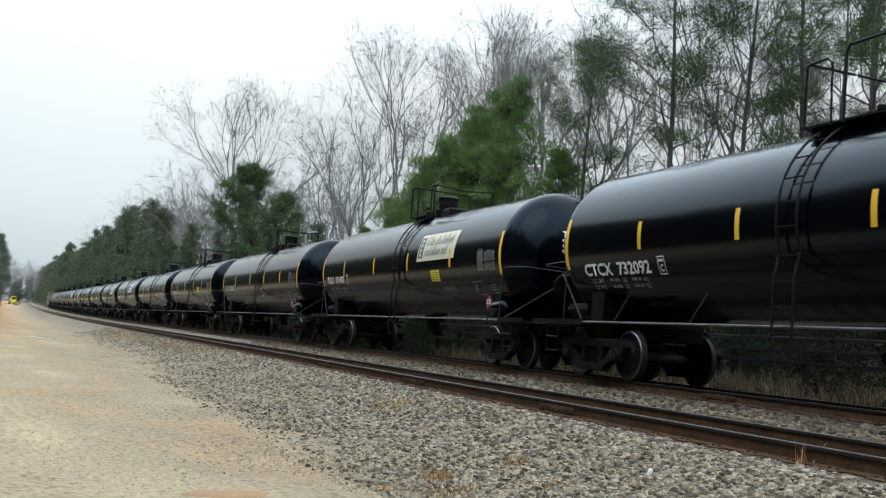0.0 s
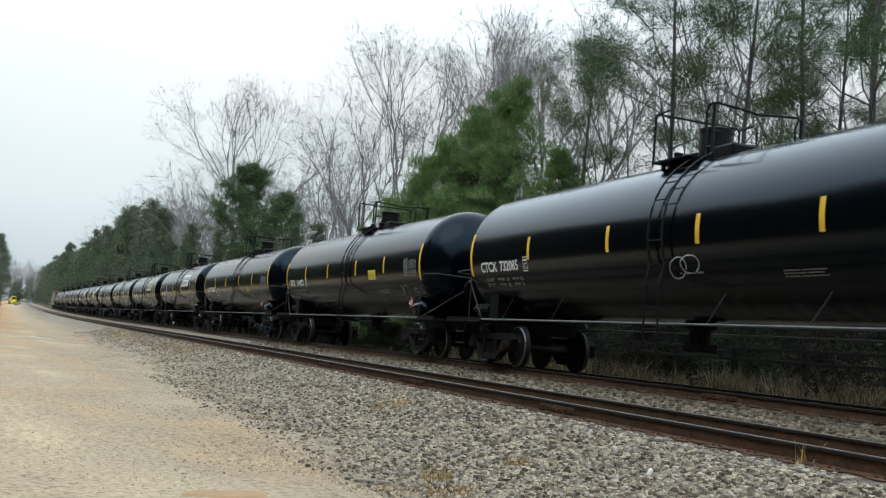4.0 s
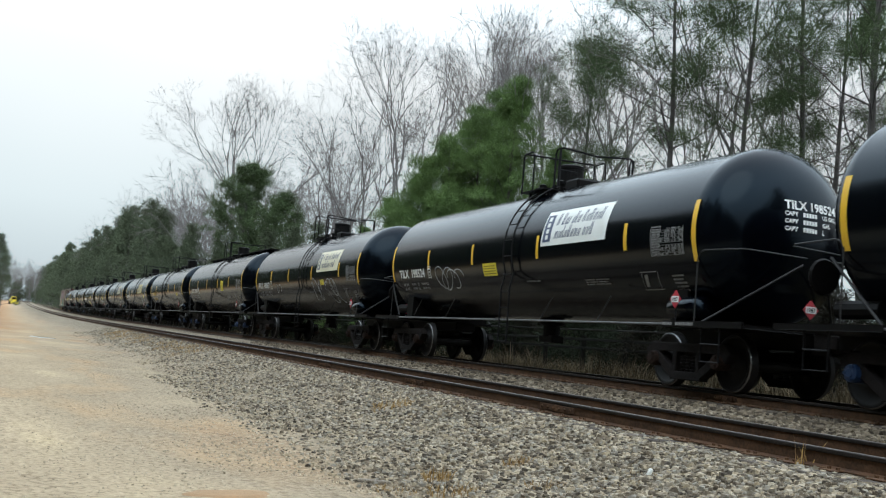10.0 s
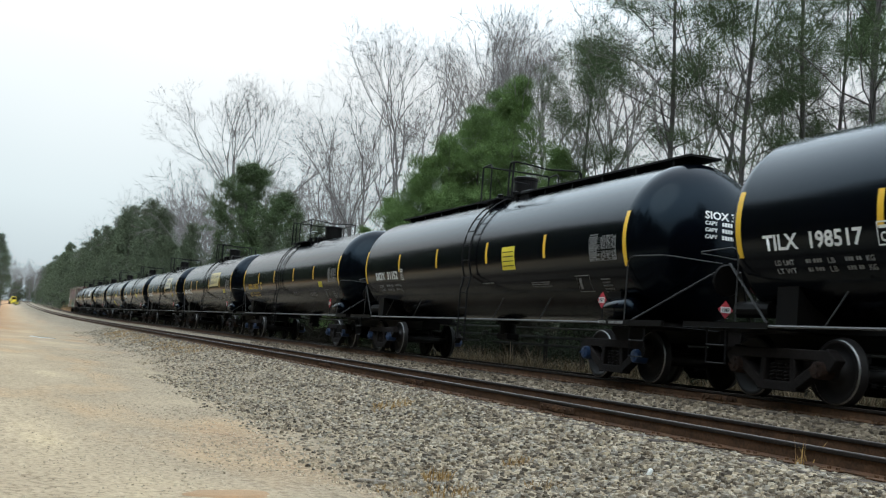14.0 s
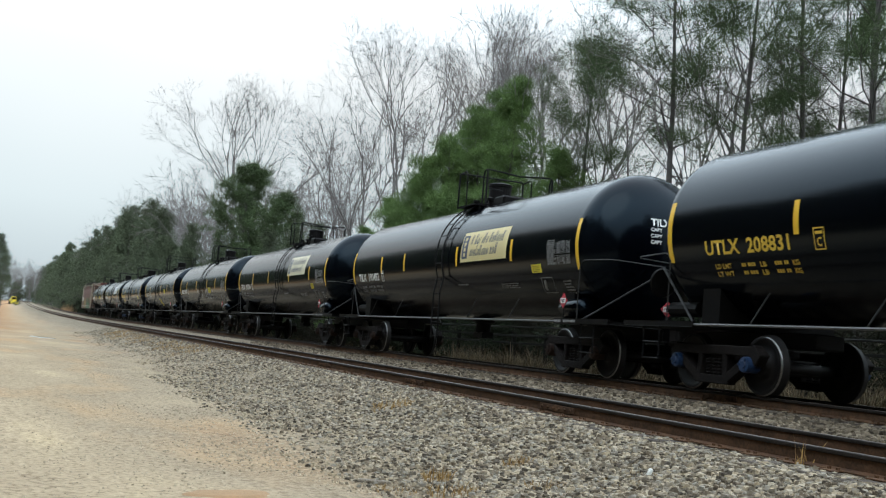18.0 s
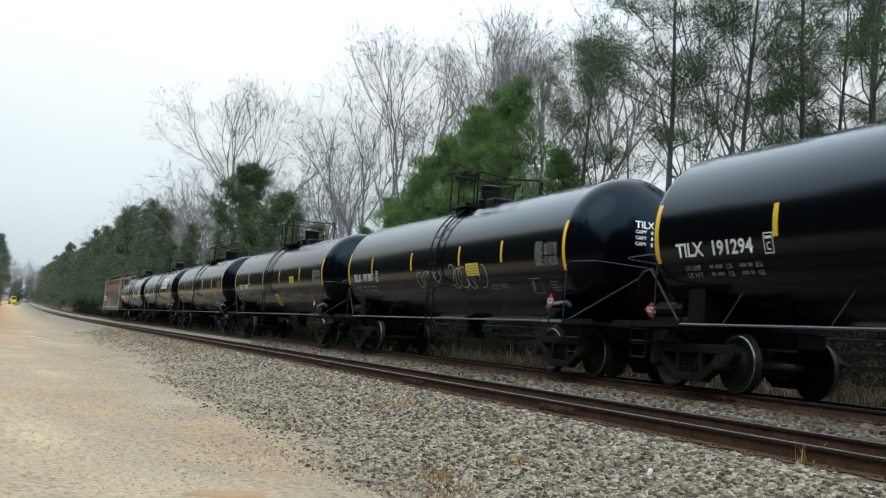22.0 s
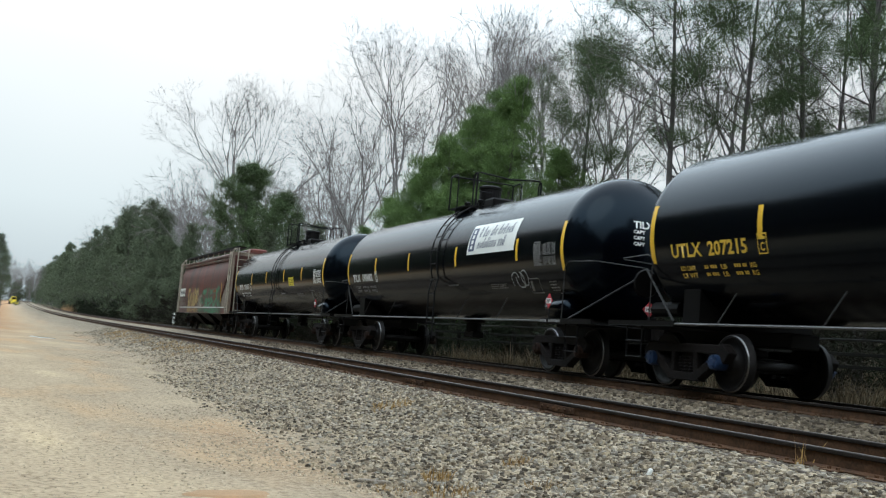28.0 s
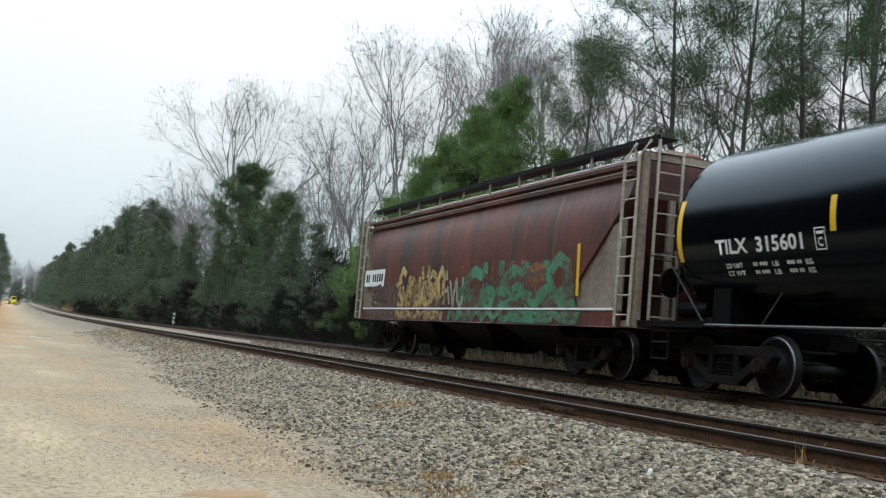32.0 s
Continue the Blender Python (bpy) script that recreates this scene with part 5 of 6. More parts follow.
# ---------- trees ----------
def limbs_mesh(name, limbs, mats, thin=0.006):
    """Tapering limbs, each given as (points, radius at its start, radius at its end, rank)."""
    verts, faces = [], []
    for pts, r0, r1, rank in limbs:
        n = 7 if rank > 2 else (4 if rank > 1 else 3)
        base = len(verts)
        for i, q in enumerate(pts):
            d = (pts[min(i + 1, len(pts) - 1)] - pts[max(i - 1, 0)]).normalized()
            a = d.cross(Vector((0, 0, 1)) if abs(d.z) < 0.95 else Vector((1, 0, 0))).normalized()
            b = d.cross(a)
            rr = max(thin, r0 + (r1 - r0) * i / (len(pts) - 1))
            for k in range(n):
                verts.append(q + (a * math.cos(2 * math.pi * k / n) + b * math.sin(2 * math.pi * k / n)) * rr)
        for i in range(len(pts) - 1):
            for k in range(n):
                a0, a1 = base + i * n + k, base + i * n + (k + 1) % n
                faces.append((a0, a1, a1 + n, a0 + n))
    return raw_mesh(name, verts, faces, mats, True)


def shake(rng, k):
    return Vector((rng.uniform(-k, k), rng.uniform(-k, k), rng.uniform(-k, k)))


def bough(rng, p, d, length, r, depth, out, wide, up):
    """A limb that forks again and again, with side shoots and loose twigs at its ends; out collects the pieces."""
    pts, steps = [p], 3 if depth > 1 else 2
    lift, crook = (up, 0.20) if depth > 2 else (up * 0.25, 0.34)
    for k in range(steps):
        d = (d + shake(rng, crook) + Vector((0, 0, lift * 0.2))).normalized()
        p = p + d * (length / steps)
        pts.append(p)
    out.append((pts, r, r * 0.7, 2 if depth > 3 else 1))
    if depth == 0:
        return
    turn = wide if depth > 2 else wide * 1.7
    for k in range(2 if rng.random() < 0.55 else 3):
        side = d.cross(shake(rng, 1)).normalized()
        a = turn * (rng.uniform(0.15, 0.6) if k == 0 else rng.uniform(0.7, 1.35))
        grow = rng.uniform(0.64, 0.86) if depth > 2 else rng.uniform(0.50, 0.74)
        bough(rng, p, d * math.cos(a) + side * math.sin(a), length * grow, r * (0.72 if k == 0 else 0.52), depth - 1, out, wide, up)
    for k in range(rng.randint(0, 2) if depth > 1 else 0):
        q = pts[rng.randint(1, steps)]
        side = d.cross(shake(rng, 1)).normalized()
        bough(rng, q, d * 0.55 + side * 0.8, length * rng.uniform(0.4, 0.62), r * 0.34, max(depth - 2, 1), out, wide, up)


def bare_tree(seed, height, fork, stems, wide, up, depth, thin, thick=0.0095):
    """A leafless tree: a trunk up to its fork (a share of the height), then forking stems."""
    rng = random.Random(seed)
    limbs, q, d, pts = [], Vector((0, 0, -0.3)), Vector((0, 0, 1)), []
    for k in range(6):
        pts.append(q)
        d = (d + Vector((rng.uniform(-0.05, 0.05), rng.uniform(-0.05, 0.05), 0.05))).normalized()
        q = q + d * height * fork / 5
    r0, top = height * thick, pts[-1]
    for k in range(stems):
        a = 6.28 * k / stems + rng.uniform(-0.5, 0.5)
        o = math.tan(wide * (0.25 if k == 0 else rng.uniform(0.8, 1.35)))
        start = top if k < 2 else pts[rng.randint(3, 5)]
        bough(rng, start, Vector((math.cos(a) * o, math.sin(a) * o, 1)).normalized(), height * (1 - fork) * rng.uniform(0.20, 0.27), r0 * (0.62 if k == 0 else 0.45), depth, limbs, wide, up)
    tall = max(p.z for piece in limbs for p in piece[0])
    k = (height - top.z) / (tall - top.z)
    limbs = [([top + (p - top) * k for p in piece[0]], *piece[1:]) for piece in limbs]
    trunk = [(pts, r0, r0 * 0.66, 3)]
    return limbs_mesh("trunk", trunk, M_BARK), limbs_mesh("crown", limbs, M_TWIG, thin)


def needles(rng, centres, radius, per, blade, width, flat=0.65):
    """Clumps of narrow needle sprays: each clump swells round its centre."""
    c = np.repeat(np.array([tuple(q) for q in centres]), per, 0)
    n = len(c)
    out = rng.normal(0, 1, (n, 3))
    out /= np.linalg.norm(out, axis=1)[:, None]
    size = np.repeat(rng.uniform(0.6, 1.35, len(centres)), per)[:, None]
    root = c + out * rng.uniform(0.05, 1.0, (n, 1)) ** 0.6 * radius * size * (1, 1, flat)
    way = out * (0.9, 0.9, 0.6) + rng.normal(0, 0.45, (n, 3)) + (0, 0, 0.35)
    way /= np.linalg.norm(way, axis=1)[:, None]
    side = np.cross(way, rng.normal(0, 1, (n, 3)))
    side *= width / np.linalg.norm(side, axis=1)[:, None]
    tip = root + way * blade * rng.uniform(0.6, 1.3, (n, 1))
    v = np.stack([root - side, root + side, tip], 1).reshape(-1, 3)
    return v.tolist(), np.arange(3 * n).reshape(-1, 3).tolist()


def pine_tree(seed, height, low, reach, limbs_n, dead, material, clump, per, blade, width, full=False, rise=0.35, thick=0.0115, tufts=5):
    """A pine: bare lower trunk with dead stubs, limbs that rise and carry clumps of needles at their ends."""
    rng, nr = random.Random(seed), np.random.RandomState(seed)
    trunk_pts, q, d = [], Vector((0, 0, -0.3)), Vector((0, 0, 1))
    for k in range(10):
        trunk_pts.append(q)
        d = (d + Vector((rng.uniform(-0.04, 0.04), rng.uniform(-0.04, 0.04), 0.05))).normalized()
        q = q + d * height / 9
    r0 = height * thick
    limbs, spots = [(trunk_pts, r0, r0 * 0.15, 3)], [trunk_pts[-1]]
    for k in range(limbs_n + dead):
        u = (k - dead + rng.random()) / limbs_n
        f = low + (1 - low) * u * 0.97 if k >= dead else rng.uniform(low * 0.45, low + 0.1)
        i = min(int(f * 9), 8)
        p = trunk_pts[i].lerp(trunk_pts[i + 1], f * 9 - i)
        a = k * 2.4 + rng.uniform(-0.7, 0.7)
        form = 1.12 * (1.02 - u) ** 0.85 + 0.06 if full else math.sin(math.pi * (0.26 + 0.68 * u))
        if k < dead:
            form = 0.5
        length = reach * form * rng.uniform(0.5, 1.2) + 0.25
        d = Vector((math.cos(a), math.sin(a), rise + 0.7 * max(0.0, u) + rng.uniform(-0.15, 0.2))).normalized()
        pts, b = [p], d
        for j in range(4):
            b = (b + shake(rng, 0.27) + Vector((0, 0, 0.05))).normalized()
            pts.append(pts[-1] + b * length / 4)
        rl = r0 * (1.05 - f) * 0.26 + 0.009
        limbs.append((pts, rl, rl * 0.3, 2))
        ends = [pts[-1]]
        for j in range(rng.randint(3, 5)):
            w = rng.uniform(0.35, 0.95) * 4
            o = pts[min(int(w), 3)].lerp(pts[min(int(w), 3) + 1], w - int(w))
            e = o + (b + shake(rng, 0.8)).normalized() * length * rng.uniform(0.2, 0.42)
            limbs.append(([o, (o + e) / 2 + shake(rng, 0.06 * length), e], rl * 0.4, rl * 0.15, 1))
            ends.append(e)
        if k >= dead:
            ends += [pts[3]] if length > 1.2 else []
            rng.shuffle(ends)
            spots += ends[:tufts]
    v, f = needles(nr, spots, clump, per, blade, width)
    return limbs_mesh("trunk", limbs, M_PINEBARK, 0.008), raw_mesh("crown", v, f, material)


def bush(seed, height, width, clumps, material, radius, per, blade, thin):
    rng = random.Random(seed)
    limbs = []
    for k in range(7):
        a = rng.uniform(0, 6.28)
        bough(rng, Vector((rng.uniform(-0.3, 0.3), rng.uniform(-0.3, 0.3), -0.1)), Vector((math.cos(a) * 0.5, math.sin(a) * 0.5, 1)).normalized(), height * rng.uniform(0.26, 0.38), 0.03, 2, limbs, 0.5, 0.2)
    spots = []
    for k in range(clumps):
        z = rng.random() ** 0.8
        r = width * (0.35 + 0.65 * math.sin(min(1.0, z * 0.9 + 0.25) * math.pi)) * math.sqrt(rng.random())
        a = rng.uniform(0, 6.28)
        r *= 0.8 + 0.3 * noise.noise((math.cos(a) * 1.7 + seed, math.sin(a) * 1.7, z * 2))
        spots.append(Vector((r * math.cos(a), r * math.sin(a), 0.15 + z * height)))
    v, f = needles(np.random.RandomState(seed), spots, radius, per, blade, thin, 0.8)
    return limbs_mesh("stems", limbs, M_BRUSH, 0.01), raw_mesh("crown", v, f, material)


def plant_kind(name, meshes, label, category):
    t = thing(name, label, category)
    part("trunk" if "tree" in name else "stem", meshes[0], None, t)
    part("crown", meshes[1], None, t)
    return t


FIRST = []


def plant(kinds, spots, group, line=False):
    """Trees of the kinds at (kind, x, y, scale, turn); line: x counts across the curving line."""
    for k, x, y, s, turn in spots:
        m = Matrix.LocRotScale((x + (drift(y) if line else 0), y, bed(x if line else x - drift(y)) - 0.05 + climb(y)), Euler((0, 0, turn)), None)
        if kinds[k] in FIRST:
            c = copy_thing(kinds[k], m)
        else:
            c = kinds[k]
            c.matrix_basis = m
            FIRST.append(c)
        c.scale = (s, s, s)
        c["group"] = group


def scatter(kinds, choices, x0, x1, y0, y1, count, s0, s1, group, seed):
    rg = random.Random(seed)
    out = []
    for k in range(count):
        y = y0 + (y1 - y0) * (k + rg.random()) / count
        out.append((rg.choice(choices), rg.uniform(x0, x1), y, rg.uniform(s0, s1), rg.uniform(0, 6.28)))
    plant(kinds, out, group, True)


BARE = [plant_kind("bare_tree", bare_tree(i + 3, h, fk, st, w, up, 7, 0.0042, 0.0105), "leafless grey tree with fine upright twigs", "tree") for i, (h, fk, st, w, up) in enumerate([(21.5, 0.30, 4, 0.38, 0.36), (19, 0.22, 4, 0.44, 0.30), (22, 0.36, 3, 0.36, 0.40), (18, 0.26, 4, 0.42, 0.32)])]
SLIM = [plant_kind("bare_tree", bare_tree(i + 13, h, fk, 3, 0.32, 0.4, 5, 0.0050, 0.0075), "slim leafless grey tree with few upright limbs", "tree") for i, (h, fk) in enumerate([(20, 0.42), (18, 0.36), (21, 0.46)])]
CROWN = [plant_kind("bare_tree", bare_tree(29, 27.8, 0.36, 5, 0.31, 0.30, 7, 0.0062, 0.0105), "large leafless tree with a wide rounded crown", "tree")]
FARBARE = [plant_kind("bare_tree", bare_tree(i + 97, h, 0.22, 4, 0.42, 0.32, 5, 0.013), "far leafless brown tree of the wood", "tree") for i, h in enumerate((20, 22))]
PINES = [plant_kind("pine_tree", pine_tree(i + 20, h, lo, sp, 36, 8, M_NEEDLE, 0.60, 215, 0.22, 0.0092, rise=0.5, thick=0.0092, tufts=6), "tall pine tree with dark trunk and open green crown", "pine tree") for i, (h, lo, sp) in enumerate([(18, 0.44, 4.0), (16, 0.40, 3.3), (19, 0.46, 4.2)])]
YOUNG = [plant_kind("young_pine_tree", pine_tree(i + 40, h, 0.06, sp, 46, 0, M_CEDAR, 0.42, 150, 0.27, 0.0090, True, 0.65, tufts=6), "dense young green pine tree", "pine tree") for i, (h, sp) in enumerate([(9, 2.6), (12.5, 3.2), (10.5, 2.9)])]
BROAD = [plant_kind("pine_tree", pine_tree(66, 14.6, 0.05, 4.3, 64, 0, M_NEEDLE, 0.60, 110, 0.34, 0.022, False, 0.5, tufts=6), "broad full green pine tree at the wood's edge", "pine tree")]
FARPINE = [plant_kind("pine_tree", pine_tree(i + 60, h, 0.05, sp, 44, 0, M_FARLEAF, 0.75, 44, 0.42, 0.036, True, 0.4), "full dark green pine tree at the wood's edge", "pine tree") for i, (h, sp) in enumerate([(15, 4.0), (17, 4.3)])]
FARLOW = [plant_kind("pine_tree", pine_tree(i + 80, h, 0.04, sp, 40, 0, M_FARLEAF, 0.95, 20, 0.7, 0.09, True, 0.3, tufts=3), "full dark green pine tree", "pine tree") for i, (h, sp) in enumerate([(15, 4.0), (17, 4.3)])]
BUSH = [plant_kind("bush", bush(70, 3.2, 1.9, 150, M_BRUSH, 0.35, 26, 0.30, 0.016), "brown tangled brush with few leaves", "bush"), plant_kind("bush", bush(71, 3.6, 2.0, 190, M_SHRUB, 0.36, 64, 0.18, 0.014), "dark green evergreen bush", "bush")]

# tall pines and bare trees behind the train
plant(PINES, [(0, 21.7, 33.0, 1.0, 0.4), (1, 23.2, 31.0, 1.0, 2.0), (1, 22.6, 41.0, 0.87, 1.0), (2, 25.2, 30.0, 0.95, 4.0), (0, 21.5, 23.0, 0.95, 3.2), (2, 23.0, 20.5, 0.9, 5.0), (1, 29.0, 33.0, 1.0, 2.9)], "tall pines beside the line")
plant(YOUNG, [(1, 19.9, 43.0, 1.04, 0.0), (1, 19.35, 44.0, 1.0, 4.0), (1, 18.9, 44.4, 0.94, 1.3), (2, 18.4, 45.0, 1.06, 2.6), (2, 17.95, 45.6, 0.98, 5.6), (2, 17.5, 46.2, 0.90, 4.2), (0, 16.9, 47.0, 0.95, 5.1), (0, 16.3, 48.2, 0.84, 0.8), (0, 15.9, 51.5, 0.70, 2.2), (0, 20.6, 40.5, 1.0, 3.0), (2, 20.2, 46.5, 0.95, 1.0)], "young pines beside the line")
plant(BARE, [(0, 22.1, 64.0, 1.02, 0.3), (1, 21.4, 72.0, 0.98, 1.9), (3, 23.6, 50.0, 1.0, 2.4), (1, 25.6, 46.0, 1.0, 5.0), (2, 30.5, 61.0, 0.92, 0.9)], "bare trees of the wood")
plant(SLIM, [(1, 20.2, 74.0, 0.82, 3.3), (0, 23.2, 70.0, 0.85, 4.4), (2, 27.6, 56.0, 0.9, 5.5), (1, 26.0, 66.0, 0.95, 0.9), (0, 25.2, 60.0, 0.85, 2.7), (2, 21.0, 66.0, 0.80, 3.9), (0, 22.0, 47.5, 0.92, 1.5), (1, 24.0, 40.0, 0.9, 2.2), (2, 26.0, 34.0, 0.85, 0.4)], "bare trees of the wood")
plant(CROWN, [(0, 20.9, 116.0, 1.0, 3.6)], "bare trees of the wood")
plant(BROAD, [(0, 17.9, 93.0, 1.0, 0.2), (0, 19.4, 88.0, 0.80, 2.2)], "evergreens along the line")
scatter(SLIM, [0, 1, 2], 28, 40, 30, 66, 5, 0.8, 1.0, "bare trees of the wood", 1)
scatter(SLIM, [0, 1, 2], 24, 31, 20, 36, 5, 0.7, 0.95, "bare trees of the wood", 41)
scatter(BARE, [1, 3], 27, 38, 22, 40, 2, 0.7, 0.95, "bare trees of the wood", 21)
scatter(SLIM, [0, 1, 2], 21, 28, 74, 130, 22, 0.55, 0.78, "bare trees of the wood", 2)
scatter(FARBARE, [0, 1], 21, 32, 128, 300, 40, 0.88, 1.12, "bare trees of the wood", 12)
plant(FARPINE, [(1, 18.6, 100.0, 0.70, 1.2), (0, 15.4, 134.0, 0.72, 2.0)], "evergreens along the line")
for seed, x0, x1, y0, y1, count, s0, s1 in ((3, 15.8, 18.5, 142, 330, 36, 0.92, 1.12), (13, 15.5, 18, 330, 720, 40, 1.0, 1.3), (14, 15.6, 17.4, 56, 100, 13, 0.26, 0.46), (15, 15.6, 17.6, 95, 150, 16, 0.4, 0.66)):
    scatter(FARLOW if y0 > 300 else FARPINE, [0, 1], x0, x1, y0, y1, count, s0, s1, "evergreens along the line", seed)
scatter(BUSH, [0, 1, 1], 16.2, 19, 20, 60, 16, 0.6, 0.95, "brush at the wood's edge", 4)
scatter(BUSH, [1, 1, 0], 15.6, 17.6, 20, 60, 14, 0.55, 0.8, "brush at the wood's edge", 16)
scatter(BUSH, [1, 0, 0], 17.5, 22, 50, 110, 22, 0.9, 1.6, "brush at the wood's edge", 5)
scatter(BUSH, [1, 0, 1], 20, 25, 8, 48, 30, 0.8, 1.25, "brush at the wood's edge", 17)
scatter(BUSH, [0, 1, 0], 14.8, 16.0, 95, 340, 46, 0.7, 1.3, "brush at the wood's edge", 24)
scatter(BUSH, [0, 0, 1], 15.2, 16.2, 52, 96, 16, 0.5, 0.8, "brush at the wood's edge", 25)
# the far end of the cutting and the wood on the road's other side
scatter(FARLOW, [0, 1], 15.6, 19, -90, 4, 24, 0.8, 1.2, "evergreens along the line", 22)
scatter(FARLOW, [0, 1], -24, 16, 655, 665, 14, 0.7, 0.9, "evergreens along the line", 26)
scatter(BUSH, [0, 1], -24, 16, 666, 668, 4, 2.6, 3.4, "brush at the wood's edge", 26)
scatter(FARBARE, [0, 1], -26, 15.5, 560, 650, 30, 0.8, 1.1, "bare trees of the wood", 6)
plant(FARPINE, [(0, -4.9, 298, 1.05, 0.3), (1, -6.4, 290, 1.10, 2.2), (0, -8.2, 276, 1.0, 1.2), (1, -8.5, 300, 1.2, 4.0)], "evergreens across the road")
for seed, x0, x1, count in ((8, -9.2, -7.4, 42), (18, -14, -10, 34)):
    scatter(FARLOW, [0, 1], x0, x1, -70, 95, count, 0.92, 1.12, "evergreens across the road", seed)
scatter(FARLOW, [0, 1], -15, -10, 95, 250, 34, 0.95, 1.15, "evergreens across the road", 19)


# ---------- small things on the ground ----------
def blades(name, spots, material, label, category, kind=""):
    """Tufts of dry blades: (x, y, spread, height, count)."""
    rg = random.Random(31)
    v, f = [], []
    for x, y, sp, h, count in spots:
        for k in range(count):
            a, r = rg.uniform(0, 6.28), sp * math.sqrt(rg.random())
            px, py = x + r * math.cos(a), y + r * math.sin(a)
            z = bed(px) - 0.02 + climb(py)
            px += drift(py)
            hh = h * rg.uniform(0.5, 1.15)
            ln = Vector((rg.gauss(0, 0.28), rg.gauss(0, 0.28), 1)).normalized()
            w = 0.004 + hh * 0.008
            s_ = Vector((rg.gauss(0, 1), rg.gauss(0, 1), 0)).normalized() * w
            o = Vector((px, py, z))
            mid = o + ln * hh * 0.6
            tip = o + ln * hh + Vector((ln.x, ln.y, -0.15)) * hh * 0.35
            b = len(v)
            v += [o - s_, o + s_, mid + s_ * 0.7, mid - s_ * 0.7, tip]
            f += [(b, b + 1, b + 2, b + 3), (b + 3, b + 2, b + 4)]
    ob = new(name, raw_mesh(name, v, f, material))
    return tagged(ob, label, category, kind=kind)


for x, y, sp, h, c in ((5.18, 14.75, 0.32, 0.16, 150), (3.75, 9.23, 0.14, 0.16, 90), (3.61, 8.55, 0.22, 0.12, 110), (4.70, 9.52, 0.15, 0.12, 80), (3.18, 8.76, 0.20, 0.08, 60), (4.40, 8.37, 0.18, 0.10, 60), (6.40, 7.45, 0.07, 0.30, 9), (5.0, 8.0, 0.3, 0.07, 70)):
    blades("weed_tuft", [(x, y, sp, h, c)], M_GRASS, "tuft of orange dry weeds among the gravel", "weed")
rg_ = random.Random(5)
blades("dry_weeds", [(rg_.uniform(4.9, 5.9), rg_.uniform(33, 62), 0.5, 0.14, 60) for k in range(40)], M_GRASS, "strip of low orange dry weeds beside the siding", "weeds", "stuff")
blades("dry_grass", [(rg_.uniform(13.3, 15.4), rg_.uniform(12, 34), 0.35, rg_.uniform(0.5, 1.0), 70) for k in range(90)], M_DRY, "tall straw-brown dry grass beyond the main track", "grass", "stuff")
blades("dry_grass", [(rg_.uniform(13.4, 15.6), rg_.uniform(34, 120), 0.5, rg_.uniform(0.3, 0.8), 40) for k in range(130)], M_DRY, "straw-brown dry grass along the wood's edge", "grass", "stuff")
blades("bank_grass", [(rg_.uniform(-4.0, -1.3), rg_.uniform(52, 170), 0.7, rg_.uniform(0.25, 0.6), 60) for k in range(170)], M_GRASS, "orange-brown dry grass on the road's bank", "grass", "stuff")

blades("bank_brush", [(rg_.uniform(13.7, 14.8), rg_.uniform(255, 305), 0.9, rg_.uniform(1.2, 2.4), 40) for k in range(60)], M_CLAY, "low reddish dry brush beside the far track", "brush", "stuff")


def make_fence():
    f = thing("rail_fence", "low dark wooden rail fence in front of the wood", "fence", at=pose(15.6, 0, 0))
    m = M_DARKWOOD
    for k in range(13):
        bm = bmesh.new()
        y = 11 + 2.4 * k
        box(bm, -0.06, y - 0.06, bed(15.6) - 0.3, 0.06, y + 0.06, 1.92, 0.01)
        part("post", bm, m, f)
        if k < 12:
            for z in (1.55, 1.80):
                bm = bmesh.new()
                box(bm, -0.09, y + 0.0, z - 0.035, -0.06, y + 2.4, z + 0.035, 0.006)
                part("rail", bm, m, f)


make_fence()


def make_marker_post():
    t = thing("marker_post", "short white trackside marker post", "marker post", at=pose(13.55, 102.8, bed(14.5)))
    bm = bmesh.new()
    box(bm, -0.05, -0.05, -0.2, 0.05, 0.05, 1.0, 0.01)
    part("post", bm, M_CHROME, t)
    bm = bmesh.new()
    box(bm, -0.11, -0.08, 0.62, 0.11, -0.05, 1.62, 0.01)
    pl = part("plate", bm, M_SIGNW, t)
    bm = bmesh.new()
    box(bm, -0.06, -0.088, 1.2, 0.06, -0.081, 1.4)
    part("figure", bm, M_RAILING, pl)


make_marker_post()


def make_litter():
    bm = bmesh.new()
    lathe(bm, [(0.0, 0.0), (0.018, 0.003), (0.021, 0.02), (0.021, 0.06), (0.016, 0.065), (0.0, 0.06)], 12, "z")
    for v in bm.verts:
        v.co.x += 0.008 * noise.noise(v.co * 40)
        v.co.y += 0.008 * noise.noise(v.co * 40 + Vector((5, 0, 0)))
    me = mesh_of(bm, "litter_cup", M_SIGNW)
    c = new("litter_cup", me)
    c.matrix_basis = pose(5.17, 7.92, bed(5.17) + 0.02, 25, 12, 40)
    tagged(c, "small crumpled white paper cup on the gravel", "litter")
    bm = bmesh.new()
    box(bm, -0.15, -0.03, 0.0, 0.15, 0.03, 0.03, 0.008)
    for v in bm.verts:
        v.co += Vector((0.02, 0.012, 0.008)) * noise.noise(v.co * 7)
    s_ = new("wood_scrap", mesh_of(bm, "wood_scrap", M_WOODGREY))
    s_.matrix_basis = pose(3.14, 9.21, bed(3.14), 0, 0, -20)
    tagged(s_, "weathered splinter of sleeper wood on the ground", "wood scrap")


make_litter()


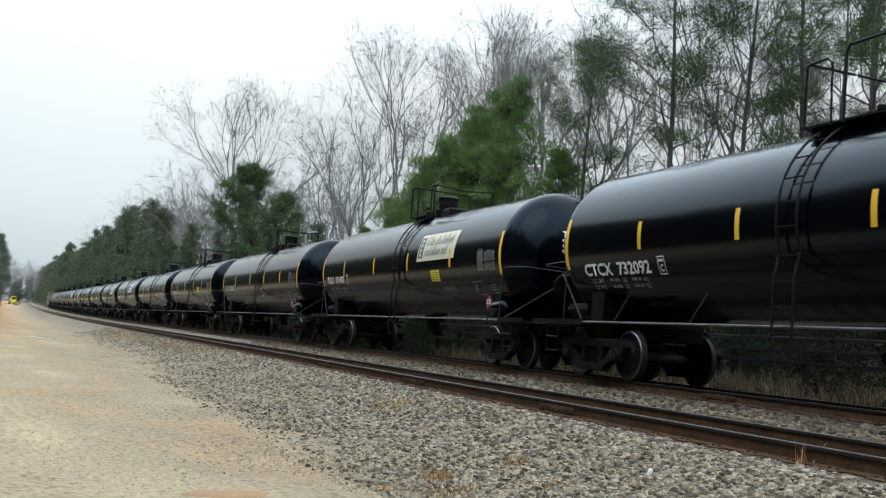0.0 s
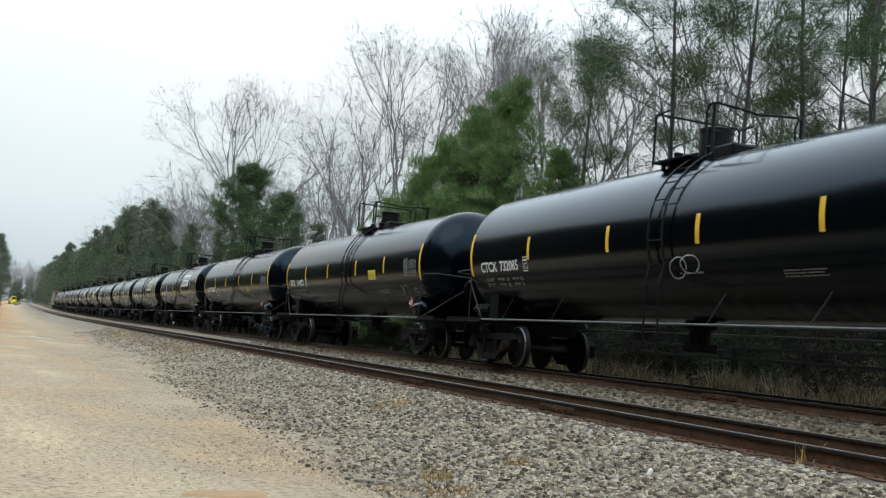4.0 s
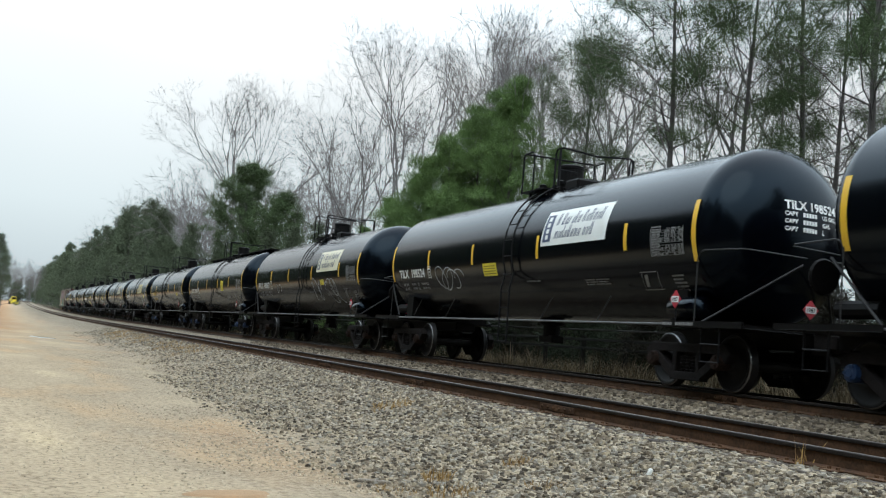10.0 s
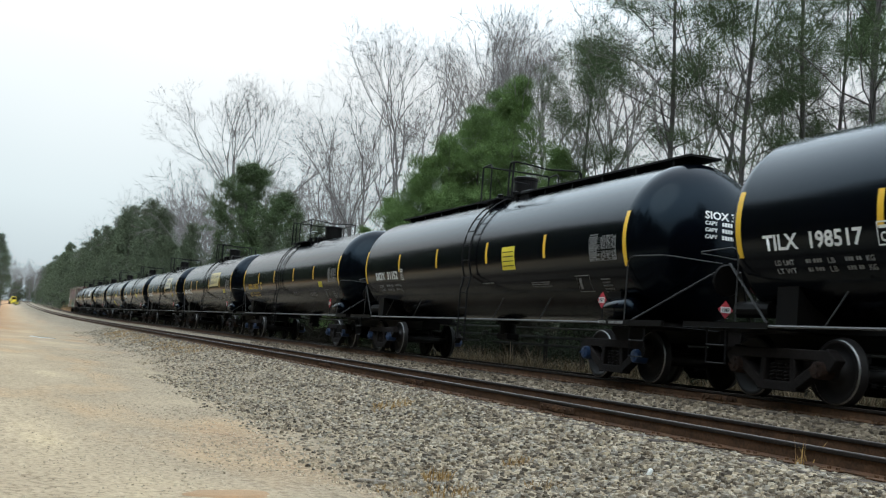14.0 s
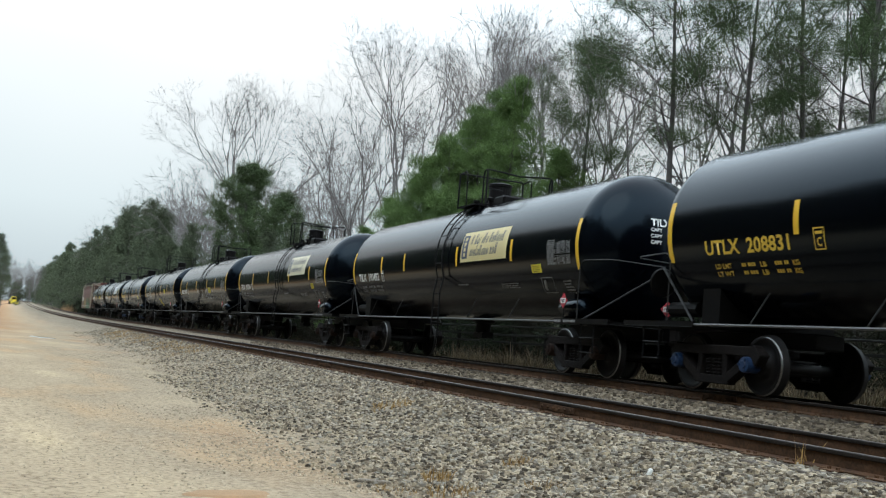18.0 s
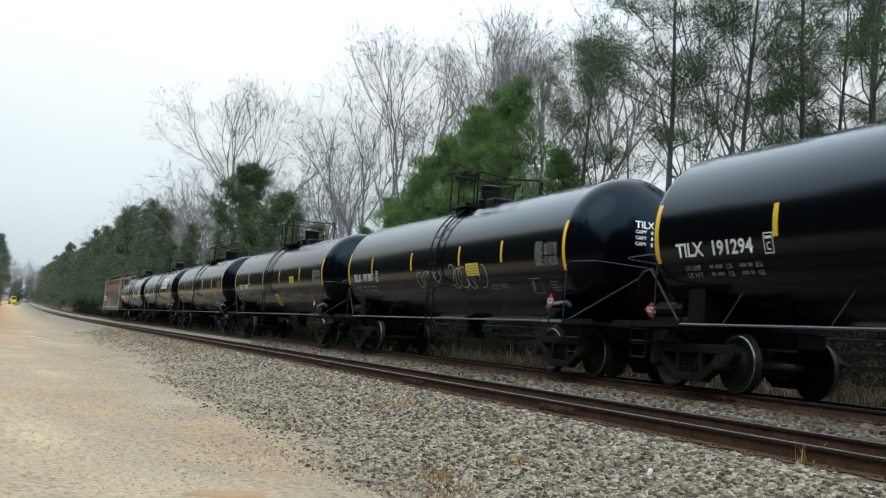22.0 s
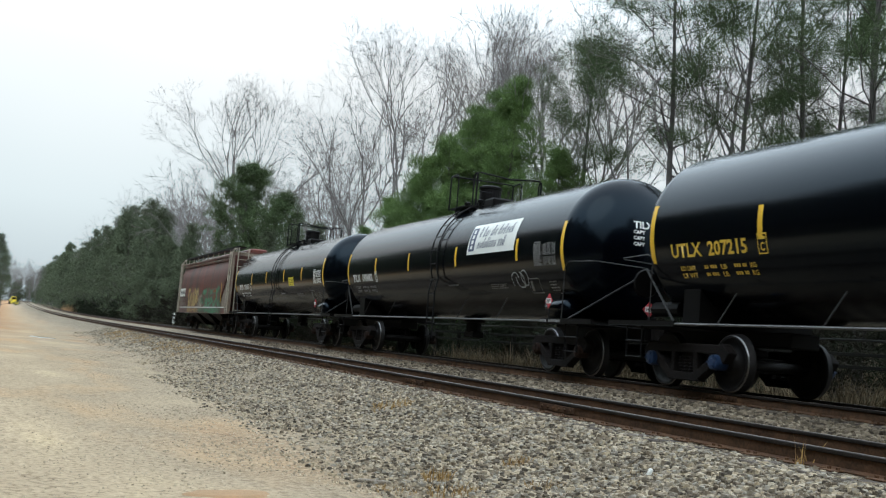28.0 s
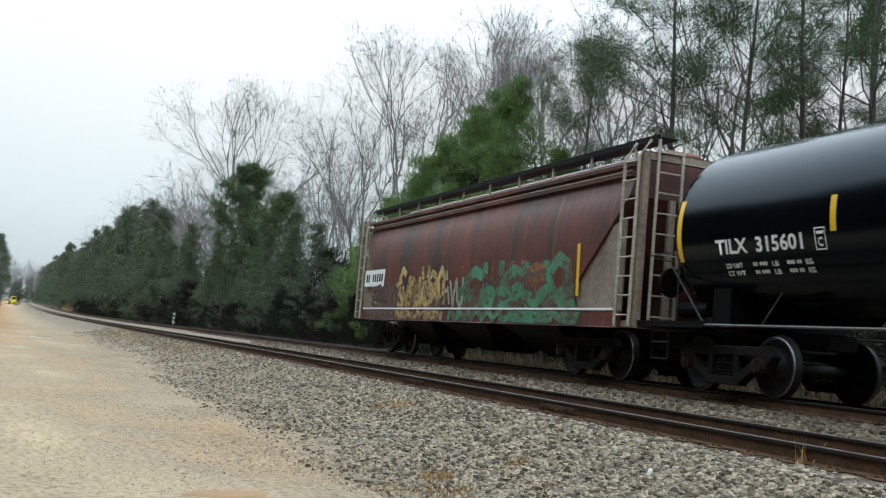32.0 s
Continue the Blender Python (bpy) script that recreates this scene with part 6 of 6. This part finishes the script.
def ground_patch(name, x, y, rx, ry, rise, material, label, category, seed):
    """A low uneven patch lying on the ground."""
    v, f, n_, m_ = [], [], 28, 5
    for j in range(m_ + 1):
        for k in range(n_):
            a = 2 * math.pi * k / n_
            q = (j / m_) * (1 + 0.28 * noise.noise((math.cos(a) * 1.5 + seed, math.sin(a) * 1.5, 2.2)))
            px, py = x + rx * q * math.cos(a), y + ry * q * math.sin(a)
            v.append((px, py, bed(px) + 0.035 * noise.noise((px * 0.7, py * 0.35, 3.1)) + rise * (1 - (j / m_) ** 2) + (0.012 if j < m_ else -0.03)))
    for j in range(m_):
        for k in range(n_):
            f.append((j * n_ + k, j * n_ + (k + 1) % n_, (j + 1) * n_ + (k + 1) % n_, (j + 1) * n_ + k))
    ob = new(name, raw_mesh(name, v, f, material, True))
    tagged(ob, label, category)


ground_patch("clay_patch", 1.62, 8.15, 0.36, 0.22, 0.008, M_CLAY, "low patch of bare orange clay in the road", "clay patch", 1)
ground_patch("puddle", 1.1, 52.5, 0.65, 1.1, 0.012, M_WATER, "shallow muddy puddle in the dirt road", "puddle", 2)


def make_loader():
    """A yellow wheel loader parked far down the road."""
    t = thing("wheel_loader", "yellow wheel loader parked far down the dirt road", "loader", at=pose(-2.7, 450, bed(0) + climb(450), 0, 0, 8))
    yel = M_PLACARD
    bm = bmesh.new()
    box(bm, -1.2, 0.6, 0.9, 1.2, 3.4, 2.0, 0.12)
    part("engine_hood", bm, yel, t)
    bm = bmesh.new()
    box(bm, -0.9, -0.7, 1.2, 0.9, 0.7, 3.1, 0.1)
    cab = part("cab", bm, yel, t)
    bm = bmesh.new()
    box(bm, -0.78, -0.74, 1.95, 0.78, -0.70, 2.9, 0.02)
    part("windscreen", bm, M_RAILING, cab)
    bm = bmesh.new()
    box(bm, -0.8, -2.6, 0.7, 0.8, -0.6, 1.5, 0.1)
    part("front_frame", bm, yel, t)
    bm = bmesh.new()
    box(bm, -1.45, -3.7, 0.25, 1.45, -2.9, 1.25, 0.12)
    part("bucket", bm, yel, t)
    for x in (-1.15, 1.15):
        for y in (-1.7, 2.0):
            bm = bmesh.new()
            lathe(bm, [(0.25, -0.28), (0.62, -0.28), (0.75, -0.2), (0.75, 0.2), (0.62, 0.28), (0.25, 0.28)], 20, "x", (x, y, 0.74))
            part("wheel", bm, M_RAILING, t)


make_loader()


# ---------- a few large raindrops that fall close by ----------
def rain_material():
    m, n, l, b = principled("falling_rain_water")
    b.inputs["Base Color"].default_value = (0.75, 0.77, 0.78, 1)
    b.inputs["Roughness"].default_value = 0.3
    b.inputs["Alpha"].default_value = 0.2
    return m


def make_raindrop(width, length):
    bm = bmesh.new()
    lathe(bm, [(0.0, -0.5 * length), (0.6 * width, -0.42 * length), (width, -0.15 * length), (width, 0.2 * length), (0.5 * width, 0.44 * length), (0.0, 0.5 * length)], 10, "z")
    drop = new("raindrop", mesh_of(bm, "raindrop", M_RAIN))
    return tagged(drop, "pale falling raindrop drawn out to a thin streak", "raindrop", "falling raindrops")


M_RAIN = rain_material()
# seconds at which each drop passes the eye, its place then, its half width and length
DROPS = [(6.0, (0.493, 1.092, 1.357), 0.0030, 0.13), (12.0, (0.219, 2.591, 1.302), 0.0050, 0.055), (29.0, (0.377, 1.139, 1.309), 0.0020, 0.11)]
RAIN = [(make_raindrop(w, h), t, p) for t, p, w, h in DROPS]


# ---------- movement ----------
def run(t):
    """Metres that the train has come after t seconds; it slowly gathers speed."""
    def s(u):
        return 8.66785 * u + 0.048657 * u * u / 2 - 0.0015141 * u ** 3 / 6
    return s(t - 16) - s(-16)


def motions():
    for car, y0 in MOVERS:
        walk(car, [(t, on_line(TRACK_X, y0 - run(t), RAIL_Z)) for t in range(0, 33)])
    for drop, t, (x, y, z) in RAIN:
        fall = ((0, 9), (t - 1.0, 9), (t - 0.1, z + 0.8), (t, z), (t + 0.1, z - 0.8), (t + 0.2, -0.2), (32, -0.2))
        walk(drop, [(u, pose(x - 0.08 * (h - z), y, h, 0, -4.8)) for u, h in fall])
    steps = [k / 15 for k in range(0, 481)]
    first = {}
    for ws in WHEELS:
        y = round(ws.location.y, 2)
        if y not in first:
            walk(ws, [(t, pose(0, y, 0.457, math.degrees(run(t) / 0.457) % 360)) for t in steps])
            first[y] = ws
        else:
            ws.rotation_mode = "QUATERNION"
            ad = ws.animation_data_create()
            ad.action = first[y].animation_data.action
            ad.action_slot = first[y].animation_data.action_slot


motions()
